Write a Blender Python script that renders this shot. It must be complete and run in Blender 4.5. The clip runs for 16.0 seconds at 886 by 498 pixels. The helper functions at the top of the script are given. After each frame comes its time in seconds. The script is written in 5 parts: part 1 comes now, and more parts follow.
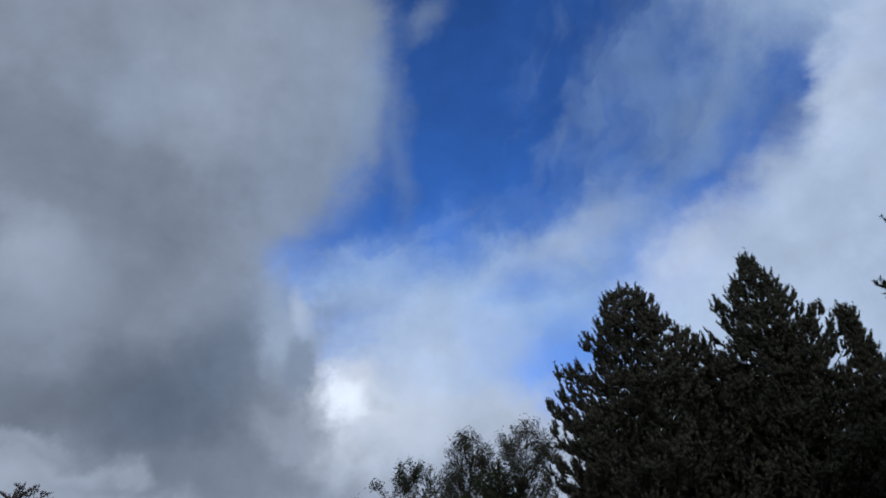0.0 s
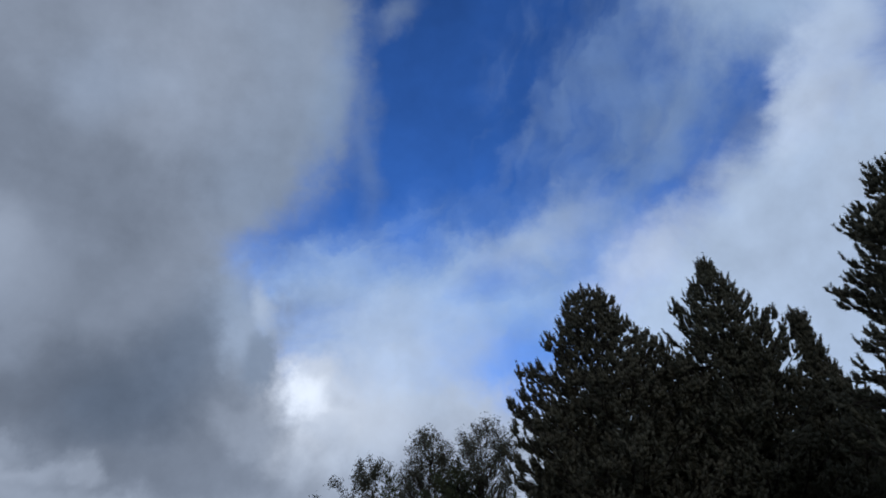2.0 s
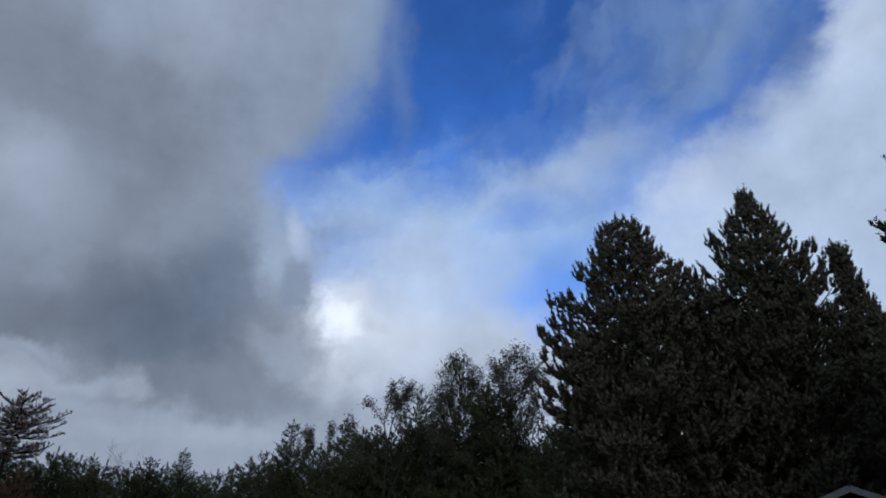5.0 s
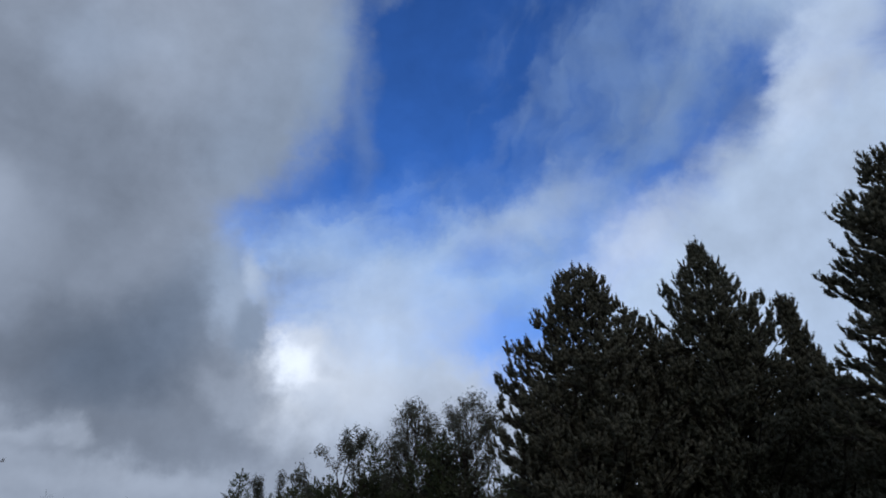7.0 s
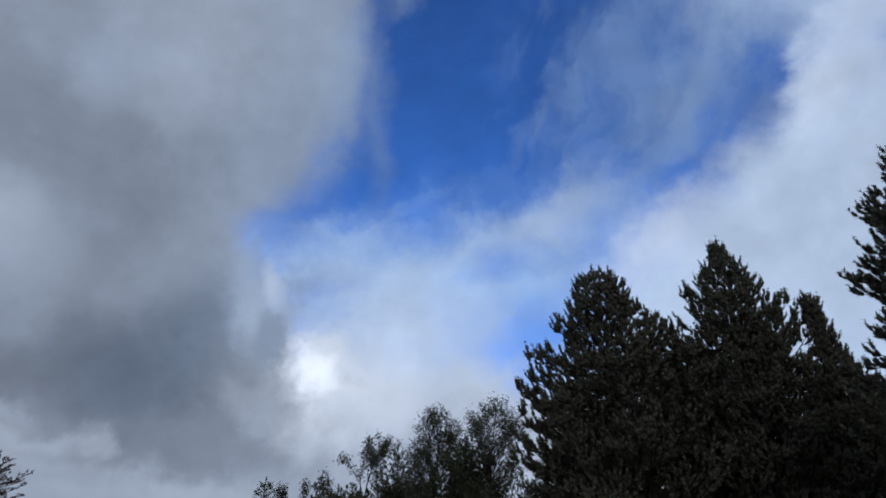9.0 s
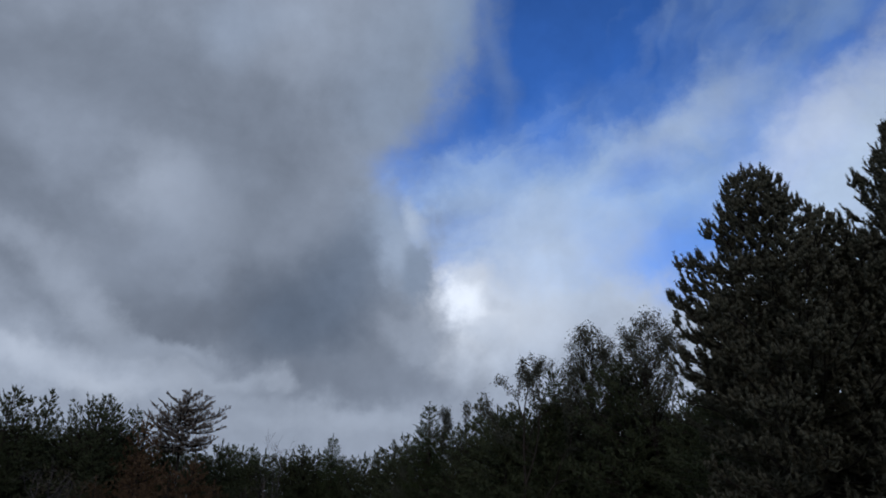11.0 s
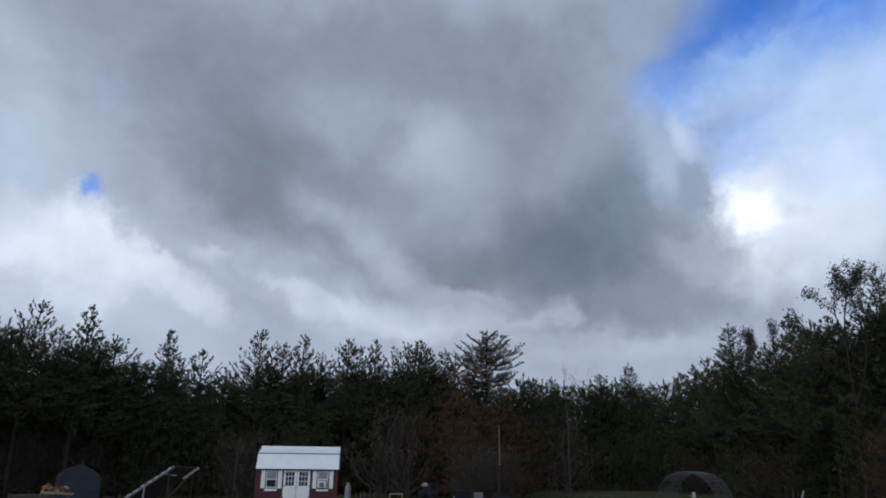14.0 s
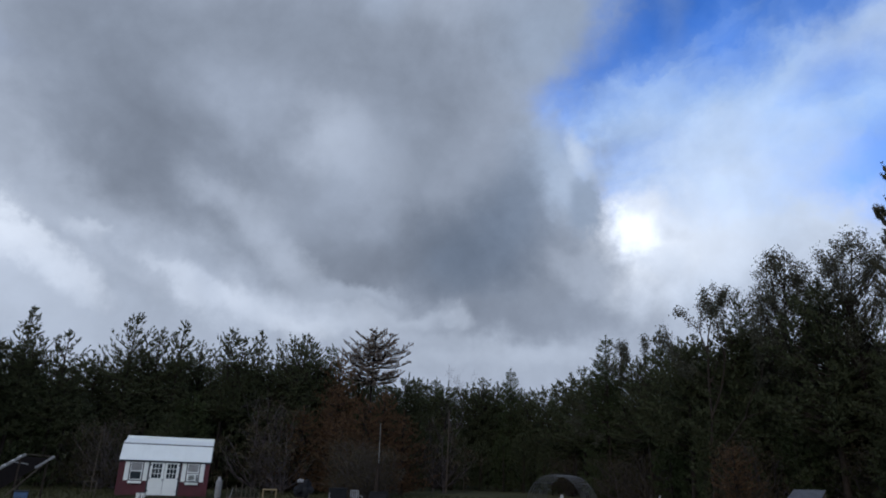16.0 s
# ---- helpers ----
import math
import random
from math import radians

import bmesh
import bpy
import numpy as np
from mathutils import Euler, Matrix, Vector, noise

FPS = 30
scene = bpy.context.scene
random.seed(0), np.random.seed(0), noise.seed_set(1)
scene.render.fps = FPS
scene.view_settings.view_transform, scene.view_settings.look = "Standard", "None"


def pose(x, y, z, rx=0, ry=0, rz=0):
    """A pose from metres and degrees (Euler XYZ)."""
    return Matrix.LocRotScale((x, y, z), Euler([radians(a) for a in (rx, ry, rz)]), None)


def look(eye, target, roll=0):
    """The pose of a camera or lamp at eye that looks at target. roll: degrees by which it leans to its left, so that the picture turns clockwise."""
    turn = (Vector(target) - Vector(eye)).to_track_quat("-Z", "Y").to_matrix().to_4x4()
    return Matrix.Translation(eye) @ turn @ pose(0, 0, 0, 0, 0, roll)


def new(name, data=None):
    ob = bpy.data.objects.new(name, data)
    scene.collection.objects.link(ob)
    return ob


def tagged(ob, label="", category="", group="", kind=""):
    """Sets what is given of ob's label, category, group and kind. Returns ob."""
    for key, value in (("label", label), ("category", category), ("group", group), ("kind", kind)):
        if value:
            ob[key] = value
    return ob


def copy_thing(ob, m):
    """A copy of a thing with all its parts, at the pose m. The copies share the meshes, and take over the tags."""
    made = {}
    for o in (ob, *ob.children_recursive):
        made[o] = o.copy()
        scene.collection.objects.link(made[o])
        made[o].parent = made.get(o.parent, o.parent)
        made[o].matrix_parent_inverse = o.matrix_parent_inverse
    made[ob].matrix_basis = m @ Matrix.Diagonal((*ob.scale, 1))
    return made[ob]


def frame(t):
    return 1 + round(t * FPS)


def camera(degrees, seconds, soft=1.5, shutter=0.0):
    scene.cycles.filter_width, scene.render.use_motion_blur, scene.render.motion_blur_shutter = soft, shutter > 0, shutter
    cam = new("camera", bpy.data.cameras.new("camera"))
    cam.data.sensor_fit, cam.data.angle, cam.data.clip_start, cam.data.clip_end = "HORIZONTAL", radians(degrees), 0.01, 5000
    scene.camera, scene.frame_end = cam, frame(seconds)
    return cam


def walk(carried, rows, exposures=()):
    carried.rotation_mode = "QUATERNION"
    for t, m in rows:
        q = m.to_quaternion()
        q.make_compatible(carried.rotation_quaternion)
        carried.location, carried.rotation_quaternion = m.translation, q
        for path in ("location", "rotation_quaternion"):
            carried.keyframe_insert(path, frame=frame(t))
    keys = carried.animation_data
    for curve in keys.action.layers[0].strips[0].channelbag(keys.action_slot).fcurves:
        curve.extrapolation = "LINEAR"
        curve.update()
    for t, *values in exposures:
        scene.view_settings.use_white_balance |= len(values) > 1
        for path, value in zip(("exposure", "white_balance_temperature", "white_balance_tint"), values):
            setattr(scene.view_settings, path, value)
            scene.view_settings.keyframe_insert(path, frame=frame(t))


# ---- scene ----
# ---- camera ----
EYE = 2.1
ROWS = (
    (0.0, 122.87, 0.20, 4.57),
    (0.5, 122.58, 0.35, 3.80),
    (1.0, 123.10, 1.02, 2.17),
    (1.5, 122.98, 0.81, 1.31),
    (2.0, 122.66, 0.68, 1.27),
    (2.5, 121.64, 0.63, 2.13),
    (3.0, 121.08, 0.74, 3.38),
    (3.5, 119.77, -0.18, 3.91),
    (3.7, 118.91, -0.87, 4.03),
    (5.8, 116.29, -1.75, 2.73),
    (6.0, 117.67, -1.20, 1.88),
    (6.5, 119.44, -0.37, 0.30),
    (7.0, 120.45, -0.65, -0.30),
    (7.5, 120.90, -0.55, -0.30),
    (8.0, 120.92, -0.16, 0.15),
    (8.2, 120.96, -0.08, 0.50),
    (10.3, 120.65, -0.97, 3.53),
    (10.5, 120.48, -0.98, 3.93),
    (10.7, 120.13, -1.45, 4.80),
    (10.8, 119.61, -1.80, 6.36),
    (11.0, 114.41, -0.24, 15.07),
    (11.2, 110.93, 0.50, 23.49),
    (11.3, 110.08, 0.76, 26.71),
    (11.5, 109.31, 0.77, 31.91),
    (12.0, 108.36, 0.40, 37.57),
    (12.5, 107.89, 0.40, 39.52),
    (13.0, 108.27, -0.48, 40.99),
    (13.5, 108.76, -0.70, 40.59),
    (14.0, 108.55, -0.57, 39.80),
    (14.5, 108.37, -0.95, 39.22),
    (15.0, 108.72, -1.38, 37.75),
    (15.5, 108.53, -1.86, 35.43),
    (16.0, 108.64, -2.12, 29.81),
)
cam = camera(67.74, 16.0, soft=1.9)
walk(cam, [(t, pose(0, 0, EYE, a, b, c)) for t, a, b, c in ROWS],
     exposures=((0.0, 0.02, 6270, 10), (3.5, 0.05, 6270, 10), (5.8, 0.12, 6300, 10), (8.2, 0.12, 6310, 10), (10.5, 0.04, 6280, 10), (11.0, 0.03, 6380, 10),
                (11.5, 0.03, 6420, 10), (12.0, 0.13, 6440, 10), (12.5, 0.28, 6450, 10), (13.3, 0.39, 6450, 10), (16.0, 0.4, 6460, 10)))

# ---- world: blue sky with broken cloud, soft sun behind the camera ----
SUN_AZ, SUN_EL = 170.0, 38.0
world = bpy.data.worlds.new("world")
scene.world = world
world.use_nodes = True
wt = world.node_tree
wt.nodes.clear()


def wnode(kind, operation=None, vector_type=None, data_type=None, blend_type=None, interpolation_type=None):
    n = wt.nodes.new(kind)
    if operation:
        n.operation = operation
    if vector_type:
        n.vector_type = vector_type
    if data_type:
        n.data_type = data_type
    if blend_type:
        n.blend_type = blend_type
    if interpolation_type:
        n.interpolation_type = interpolation_type
    return n


def wlink(a, b):
    wt.links.new(a, b)


def wmath(op, a, b=None, c=None):
    n = wnode("ShaderNodeMath", operation=op)
    for i, v in enumerate((a, b, c)):
        if v is None:
            continue
        if isinstance(v, (int, float)):
            n.inputs[i].default_value = v
        else:
            wlink(v, n.inputs[i])
    return n.outputs[0]


w_dir = wnode("ShaderNodeTexCoord").outputs["Generated"]
w_sep = wnode("ShaderNodeSeparateXYZ")
wlink(w_dir, w_sep.inputs[0])
w_az = wmath("MULTIPLY", wmath("ARCTAN2", w_sep.outputs[0], w_sep.outputs[1]), 57.2958)
w_el = wmath("MULTIPLY", wmath("ARCSINE", w_sep.outputs[2]), 57.2958)


def wnoise(scale, detail, rough, distortion=0.0, stretch=(1, 1, 1)):
    m = wnode("ShaderNodeMapping")
    m.inputs["Scale"].default_value = stretch
    wlink(w_dir, m.inputs[0])
    n = wnode("ShaderNodeTexNoise")
    n.inputs["Scale"].default_value = scale
    n.inputs["Detail"].default_value = detail
    n.inputs["Roughness"].default_value = rough
    n.inputs["Distortion"].default_value = distortion
    wlink(m.outputs[0], n.inputs["Vector"])
    return n


n_warp = wnoise(4.0, 2.0, 0.5)
n_fine = wnoise(13.0, 5.0, 0.6)
n_edge = wnoise(9.0, 7.0, 0.58, 0.4)
n_soft = wnoise(5.0, 6.0, 0.55, 0.3)
n_wisp = wnoise(8.0, 7.0, 0.58, 0.35, (1.0, 1.0, 1.4))


def wvec(op, a, b):
    n = wnode("ShaderNodeVectorMath", operation=op)
    for i, v in enumerate((a, b)):
        if isinstance(v, tuple):
            n.inputs[i].default_value = v
        else:
            wlink(v, n.inputs[i])
    return n.outputs[0]


w_pos = wnode("ShaderNodeCombineXYZ")
wlink(w_az, w_pos.inputs[0])
wlink(w_el, w_pos.inputs[1])
w_p = w_pos.outputs[0]
n_tiny = wnoise(34.0, 3.0, 0.6)
for n, amp in ((n_warp, 7.0), (n_fine, 4.2), (n_tiny, 1.3)):
    w_p = wvec("ADD", w_p, wvec("MULTIPLY", wvec("SUBTRACT", n.outputs["Color"], (0.5, 0.5, 0.5)), (amp, amp, 0.0)))

def wstreak(turn, along, across, detail=6.0):
    """Noise drawn out in one direction of the sky, for wisps."""
    m = wnode("ShaderNodeMapping", vector_type="TEXTURE")
    m.inputs["Rotation"].default_value = (0, 0, radians(turn))
    m.inputs["Scale"].default_value = (along, across, 1)
    wlink(w_p, m.inputs[0])
    n = wnode("ShaderNodeTexNoise")
    for key, v in (("Scale", 1.0), ("Detail", detail), ("Roughness", 0.55), ("Distortion", 0.35)):
        n.inputs[key].default_value = v
    wlink(m.outputs[0], n.inputs["Vector"])
    return n


n_comb = wstreak(48, 8.5, 4.2, 3.0)
n_haze = wstreak(14, 10.0, 4.0, 4.0)

sky = wnode("ShaderNodeTexSky")
sky.sky_type = "NISHITA"
sky.sun_disc = False
sky.sun_elevation = radians(SUN_EL)
sky.sun_rotation = radians(SUN_AZ)
sky.air_density, sky.dust_density, sky.ozone_density = 1.0, 0.2, 3.0
w_tint = wnode("ShaderNodeMix", data_type="RGBA", blend_type="MULTIPLY")
w_tint.inputs[0].default_value = 1.0
wlink(sky.outputs[0], w_tint.inputs[6])
w_tint.inputs[7].default_value = (0.049, 0.097, 0.180, 1)
w_deep = wnode("ShaderNodeMapRange")
for i, v in zip((1, 2, 3, 4), (28.0, 56.0, 0.0, 1.0)):
    w_deep.inputs[i].default_value = v
wlink(w_el, w_deep.inputs[0])
w_dark = wnode("ShaderNodeMix", data_type="RGBA")
wlink(w_deep.outputs[0], w_dark.inputs[0])
w_dark.inputs[6].default_value = (1.02, 1.02, 1.02, 1)
w_dark.inputs[7].default_value = (0.66, 0.66, 0.66, 1)
w_full = wnode("ShaderNodeMix", data_type="RGBA", blend_type="MULTIPLY")
w_full.inputs[0].default_value = 1.0
wlink(w_tint.outputs[2], w_full.inputs[6])
wlink(w_dark.outputs[2], w_full.inputs[7])
w_blue = w_full.outputs[2]
w_col, w_at, w_count = w_blue, w_p, 0


def cloud(az, el, rx, ry, turn, value, cover, soft=0.4, rag=0.5, by=n_edge, cool=0.0):
    """One mass of cloud: centre and half sizes in degrees, lean, brightness (None: a gap of clear sky), cover, edge."""
    global w_col, w_at, w_count
    w_count += 1
    if w_count % 16 == 0:  # later clouds wait for earlier ones, which keeps the shader small
        n = wnode("ShaderNodeVectorMath", operation="MULTIPLY_ADD")
        wlink(w_col, n.inputs[0])
        n.inputs[1].default_value = (1e-9, 1e-9, 1e-9)
        wlink(w_p, n.inputs[2])
        w_at = n.outputs[0]
    m = wnode("ShaderNodeMapping", vector_type="TEXTURE")
    m.inputs["Location"].default_value = (az, el, 0)
    m.inputs["Rotation"].default_value = (0, 0, radians(turn))
    m.inputs["Scale"].default_value = (rx, ry, 1)
    wlink(w_at, m.inputs[0])
    ln = wnode("ShaderNodeVectorMath", operation="LENGTH")
    wlink(m.outputs[0], ln.inputs[0])
    r = wmath("ADD", ln.outputs["Value"], -0.5 * rag)
    r = wmath("MULTIPLY_ADD", by.outputs["Fac"], rag, r)
    mr = wnode("ShaderNodeMapRange", interpolation_type="SMOOTHSTEP")
    for i, v in zip((1, 2, 3, 4), (1 + soft / 2, 1 - soft, 0.0, cover)):
        mr.inputs[i].default_value = v
    wlink(r, mr.inputs[0])
    mix = wnode("ShaderNodeMix", data_type="RGBA")
    wlink(mr.outputs[0], mix.inputs[0])
    wlink(w_col, mix.inputs[6])
    if value is None:
        wlink(w_blue, mix.inputs[7])
    else:
        k = min(1.0, max(0.0, (value - 0.2) / 0.6))
        mix.inputs[7].default_value = (value * (0.80 + 0.108 * k - 0.20 * cool), value * (0.950 + 0.034 * k - 0.06 * cool), value * (1.23 - 0.12 * k + 0.14 * cool), 1)
    w_col = mix.outputs[2]


# high veil and wisps round the clear gap
cloud(22, 45, 12.5, 9, 20, 0.40, 0.28, 1.3, 3.0, n_comb, 1.1)
cloud(39, 50, 14, 8.5, 5, 0.42, 0.95, 0.6, 1.0, n_edge, 0.75)
cloud(16.5, 39, 10, 7, 35, 0.40, 0.24, 1.3, 3.0, n_comb, 1.1)
cloud(26, 40.5, 9, 4, 30, 0.40, 0.48, 1.1, 1.8, n_edge, 1.0)
cloud(-2, 27, 22, 7.6, 6, 0.46, 0.62, 0.9, 0.8, n_haze, 1.3)
cloud(-6, 29, 17, 4.6, 4, 0.52, 0.6, 0.9, 1.6, n_haze, 0.9)
cloud(8, 33, 10, 2.6, 16, 0.46, 0.7, 0.9, 1.4, n_wisp, 0.5)
cloud(6.2, 39.4, 4.2, 0.8, 47, 0.40, 0.16, 1.4, 0.8, n_haze, 0.9)
cloud(4, 30.5, 4.0, 2.0, 20, None, 0.45, 1.0, 1.4, n_wisp)
cloud(6.6, 25.2, 3.2, 1.3, 25, None, 0.20, 1.0, 1.3, n_wisp)
cloud(-13, 26.5, 6, 1.1, 8, None, 0.25, 0.9, 1.0)
# bright bank
cloud(36, 14, 40, 22.8, 27, 0.56, 1.0, 0.16, 0.24, n_edge, 0.6)
cloud(19, 30.5, 9, 3.5, 26, 0.58, 0.8, 0.8, 0.6, n_edge, 0.15)
cloud(36.5, 38.0, 6, 2.6, 42, 0.66, 0.85, 0.8, 1.2, n_edge, 0.35)
cloud(29.5, 38.2, 3.2, 1.3, 40, None, 0.3, 1.0, 1.4)
cloud(41.5, 42.0, 6, 4, 30, 0.56, 0.85, 0.8, 1.2, n_edge, 0.4)
cloud(30, 27, 8, 7, 0, 0.50, 0.7, 0.9, 0.8, n_soft, 0.4)
cloud(23.5, 36, 3, 0.9, 10, None, 0.6, 0.9, 0.8)
cloud(8, 4, 62, 11, 0, 0.42, 1.0, 0.4, 0.6)
cloud(-8, 11.5, 14, 6.5, 0, 0.46, 1.0, 0.4, 0.4)
cloud(-3, 17.5, 14, 4.5, 4, 0.54, 1.0, 0.5, 0.7, n_edge, 0.2)
cloud(-6, 22.6, 11, 4.6, 6, 0.60, 0.85, 0.9, 0.8, n_edge, 0.45)
cloud(-8, 26.5, 9, 3.0, 8, 0.58, 0.6, 1.0, 1.2, n_haze, 0.5)
cloud(5.6, 23.4, 4.0, 1.3, 14, None, 0.22, 1.0, 1.2)
cloud(4, 15, 14, 5, 0, 0.46, 0.8, 0.8, 0.7)
# sky out of the walk's view
cloud(110, 30, 62, 40, 0, 0.50, 0.85, 0.5, 1.6, n_soft)
cloud(-135, 35, 55, 40, 0, 0.45, 0.9, 0.5, 1.6, n_soft)
cloud(180, 20, 60, 22, 0, 0.55, 0.8, 0.6, 1.4, n_soft)
cloud(-180, 20, 60, 22, 0, 0.55, 0.8, 0.6, 1.4, n_soft)
# the grey mass
cloud(-52, 9, 60, 9, 0, 0.35, 1.0, 0.3, 0.4)
cloud(-82, 25, 18, 13, 0, 0.36, 1.0, 0.5, 0.6)
cloud(-62, 21, 14, 8, -20, 0.34, 1.0, 0.4, 0.5)
cloud(-48, 17, 34, 10, 0, 0.36, 1.0, 0.3, 0.3)
cloud(-17, 16, 5, 4.5, 0, 0.34, 1.0, 0.6, 0.5)
cloud(-56, 51, 42, 25, 0, 0.31, 1.0, 0.14, 0.22)
cloud(-32, 44.5, 22.3, 13, 2, 0.29, 1.0, 0.26, 0.46)
cloud(-25, 34.0, 9.5, 5.0, 28, 0.28, 1.0, 0.5, 0.6)
cloud(-42, 27, 27, 12.5, -6, 0.27, 1.0, 0.25, 0.5)
cloud(-26, 18.5, 12, 7.5, 0, 0.25, 1.0, 0.35, 0.4)
cloud(-7.0, 51.5, 3.2, 1.8, 30, 0.32, 0.5, 1.0, 1.0, n_wisp, 0.6)
cloud(-8.4, 40, 1.7, 6.5, 6, 0.34, 0.32, 1.1, 1.0, n_haze, 0.8)
cloud(-13.0, 44.0, 3.6, 7, -5, 0.37, 0.6, 1.0, 0.9, n_edge, 0.8)
cloud(-21, 42, 8, 12, 0, 0.36, 0.6, 1.0, 0.8, n_soft, 0.6)
# its lights and darks
cloud(-35, 18.5, 9.5, 4.2, 6, 0.15, 0.85, 1.0, 0.9, n_soft)
cloud(-28.5, 19.5, 6.0, 5.0, 0, 0.165, 0.85, 0.9, 0.7, n_soft, 0.45)
cloud(-24, 23.5, 3.6, 5.0, 0, 0.20, 0.6, 1.0, 0.7, n_soft, 0.5)
cloud(-56, 24.5, 9, 5.5, -20, 0.175, 0.75, 1.0, 1.0, n_soft)
cloud(-64, 33, 12, 6, -15, 0.20, 0.75, 1.0, 1.0, n_soft)
cloud(-45, 36, 9, 4, -10, 0.22, 0.6, 1.0, 1.0, n_soft)
cloud(-31, 31.5, 7, 5, 0, 0.20, 0.7, 1.0, 1.0, n_soft)
cloud(-41.5, 28, 4.2, 3.6, 20, 0.38, 0.8, 1.0, 1.2, n_edge)
cloud(-46.5, 29.6, 3.2, 2.0, -25, 0.27, 0.6, 1.0, 1.0, n_edge)
cloud(-49, 20.6, 5.5, 2.0, -24, 0.36, 0.85, 0.9, 1.1, n_edge)
cloud(-43.8, 17.2, 4.5, 1.6, -30, 0.40, 0.8, 0.9, 1.1, n_edge)
cloud(-37, 40.8, 5, 3.2, 15, 0.36, 0.6, 1.0, 1.1, n_edge, 0.3)
cloud(-30.3, 42.2, 4, 2.6, -10, 0.38, 0.6, 1.0, 1.1, n_edge, 0.3)
cloud(-38.4, 26.1, 3.5, 2.6, 10, 0.33, 0.6, 1.0, 1.0, n_edge)
cloud(-20.6, 26.4, 3.4, 4.0, 20, 0.36, 0.85, 0.9, 0.9, n_edge, 0.5)
cloud(-19.0, 23.6, 2.8, 3.4, 8, 0.42, 0.85, 0.9, 1.1, n_edge, 0.4)
cloud(-17.4, 26.6, 1.3, 2.6, 12, 0.52, 0.8, 0.9, 1.2, n_edge, 0.35)
cloud(-27, 44, 9, 7, 0, 0.34, 0.7, 1.0, 1.0, n_soft)
cloud(-24, 13.2, 11, 1.9, 2, 0.22, 0.95, 0.8, 0.6)
cloud(-19, 13.4, 5, 2.2, -4, 0.25, 0.8, 0.8, 0.8)
# light under and beside it
cloud(-47, 12.9, 13, 1.9, -5, 0.46, 0.85, 0.9, 1.3)
cloud(-54.5, 14.0, 2.6, 1.3, -10, 0.52, 0.8, 1.0, 2.0, n_fine)
cloud(-48.6, 13.2, 2.4, 1.2, -5, 0.54, 0.8, 1.0, 2.0, n_fine)
cloud(-42.6, 12.0, 4.2, 1.1, -2, 0.54, 0.8, 1.0, 2.0, n_fine)
cloud(-51.5, 15.6, 3.0, 0.9, -30, 0.30, 0.7, 0.9, 1.0, n_fine)
cloud(-56, 12.4, 5, 0.8, -14, 0.34, 0.7, 0.9, 1.2)
cloud(-44, 10.0, 16, 0.9, 0, 0.36, 0.6, 0.9, 1.2)
cloud(-37, 14.6, 4.5, 1.0, -8, 0.36, 0.8, 0.9, 1.2)
cloud(-33.5, 12.8, 5.5, 0.8, -3, 0.42, 0.7, 0.9, 1.2)
cloud(-29.8, 13.0, 1.2, 1.4, 20, 0.42, 0.7, 0.9, 1.0, n_fine)
cloud(-24, 9.9, 7.5, 1.1, 3, 0.40, 0.9, 0.8, 0.8)
cloud(-31, 9.0, 8, 1.0, 0, 0.39, 0.7, 0.9, 1.0)
cloud(-69, 12.0, 12, 3.6, -16, 0.46, 0.85, 1.0, 1.2, n_fine)
cloud(-76, 24.5, 6, 3.5, -25, 0.46, 0.75, 1.0, 1.0, n_soft, 0.2)
cloud(-78, 19, 9, 4, -10, 0.50, 0.75, 1.0, 1.0, n_soft, 0.3)
cloud(-72, 14.6, 8.0, 4.6, -22, 0.56, 0.95, 0.5, 1.5, n_fine)
cloud(-69.5, 16.6, 4.6, 2.8, -24, 0.70, 0.9, 0.9, 2.0, n_fine)
cloud(-73.4, 15.0, 3.0, 1.8, -10, 0.68, 0.8, 0.9, 1.8, n_fine)
cloud(-75, 11.5, 6, 1.8, -10, 0.44, 0.7, 0.9, 1.0)
cloud(-65.2, 14.2, 4.0, 2.0, -28, 0.66, 0.85, 1.0, 2.2, n_fine)
cloud(-61.5, 12.2, 3.5, 1.5, -20, 0.58, 0.75, 1.0, 2.0, n_fine)
cloud(-62.5, 16.6, 4.5, 1.1, -24, 0.40, 0.75, 0.9, 1.2, n_fine)
cloud(-59.8, 15.9, 1.8, 0.9, -15, 0.56, 0.7, 0.9, 1.0, n_fine)
cloud(-57.0, 14.2, 4.5, 0.8, -28, 0.32, 0.6, 0.9, 1.0, n_fine)
cloud(-70.4, 20.6, 1.0, 0.85, -20, None, 0.7, 1.0, 1.2)
cloud(-10.0, 19.0, 6.5, 4.2, -5, 0.66, 0.8, 1.0, 1.2)
cloud(-12.0, 20.0, 3.6, 2.6, 15, 0.78, 0.85, 1.0, 1.6, n_edge)
cloud(-12.5, 19.8, 2.2, 1.8, 20, 1.0, 0.85, 0.65, 1.7, n_edge)
cloud(-11.6, 22.0, 2.0, 1.2, 25, 0.70, 0.7, 0.9, 1.2, n_fine)
cloud(-9.5, 20.0, 1.6, 1.0, -10, 0.58, 0.6, 0.9, 1.0, n_fine)
cloud(-17.4, 21.6, 1.9, 2.6, 6, 0.30, 0.85, 0.5, 0.9, n_fine, 0.4)
cloud(-17.6, 17.0, 3.0, 1.6, -15, 0.36, 0.7, 0.8, 0.9, n_edge)

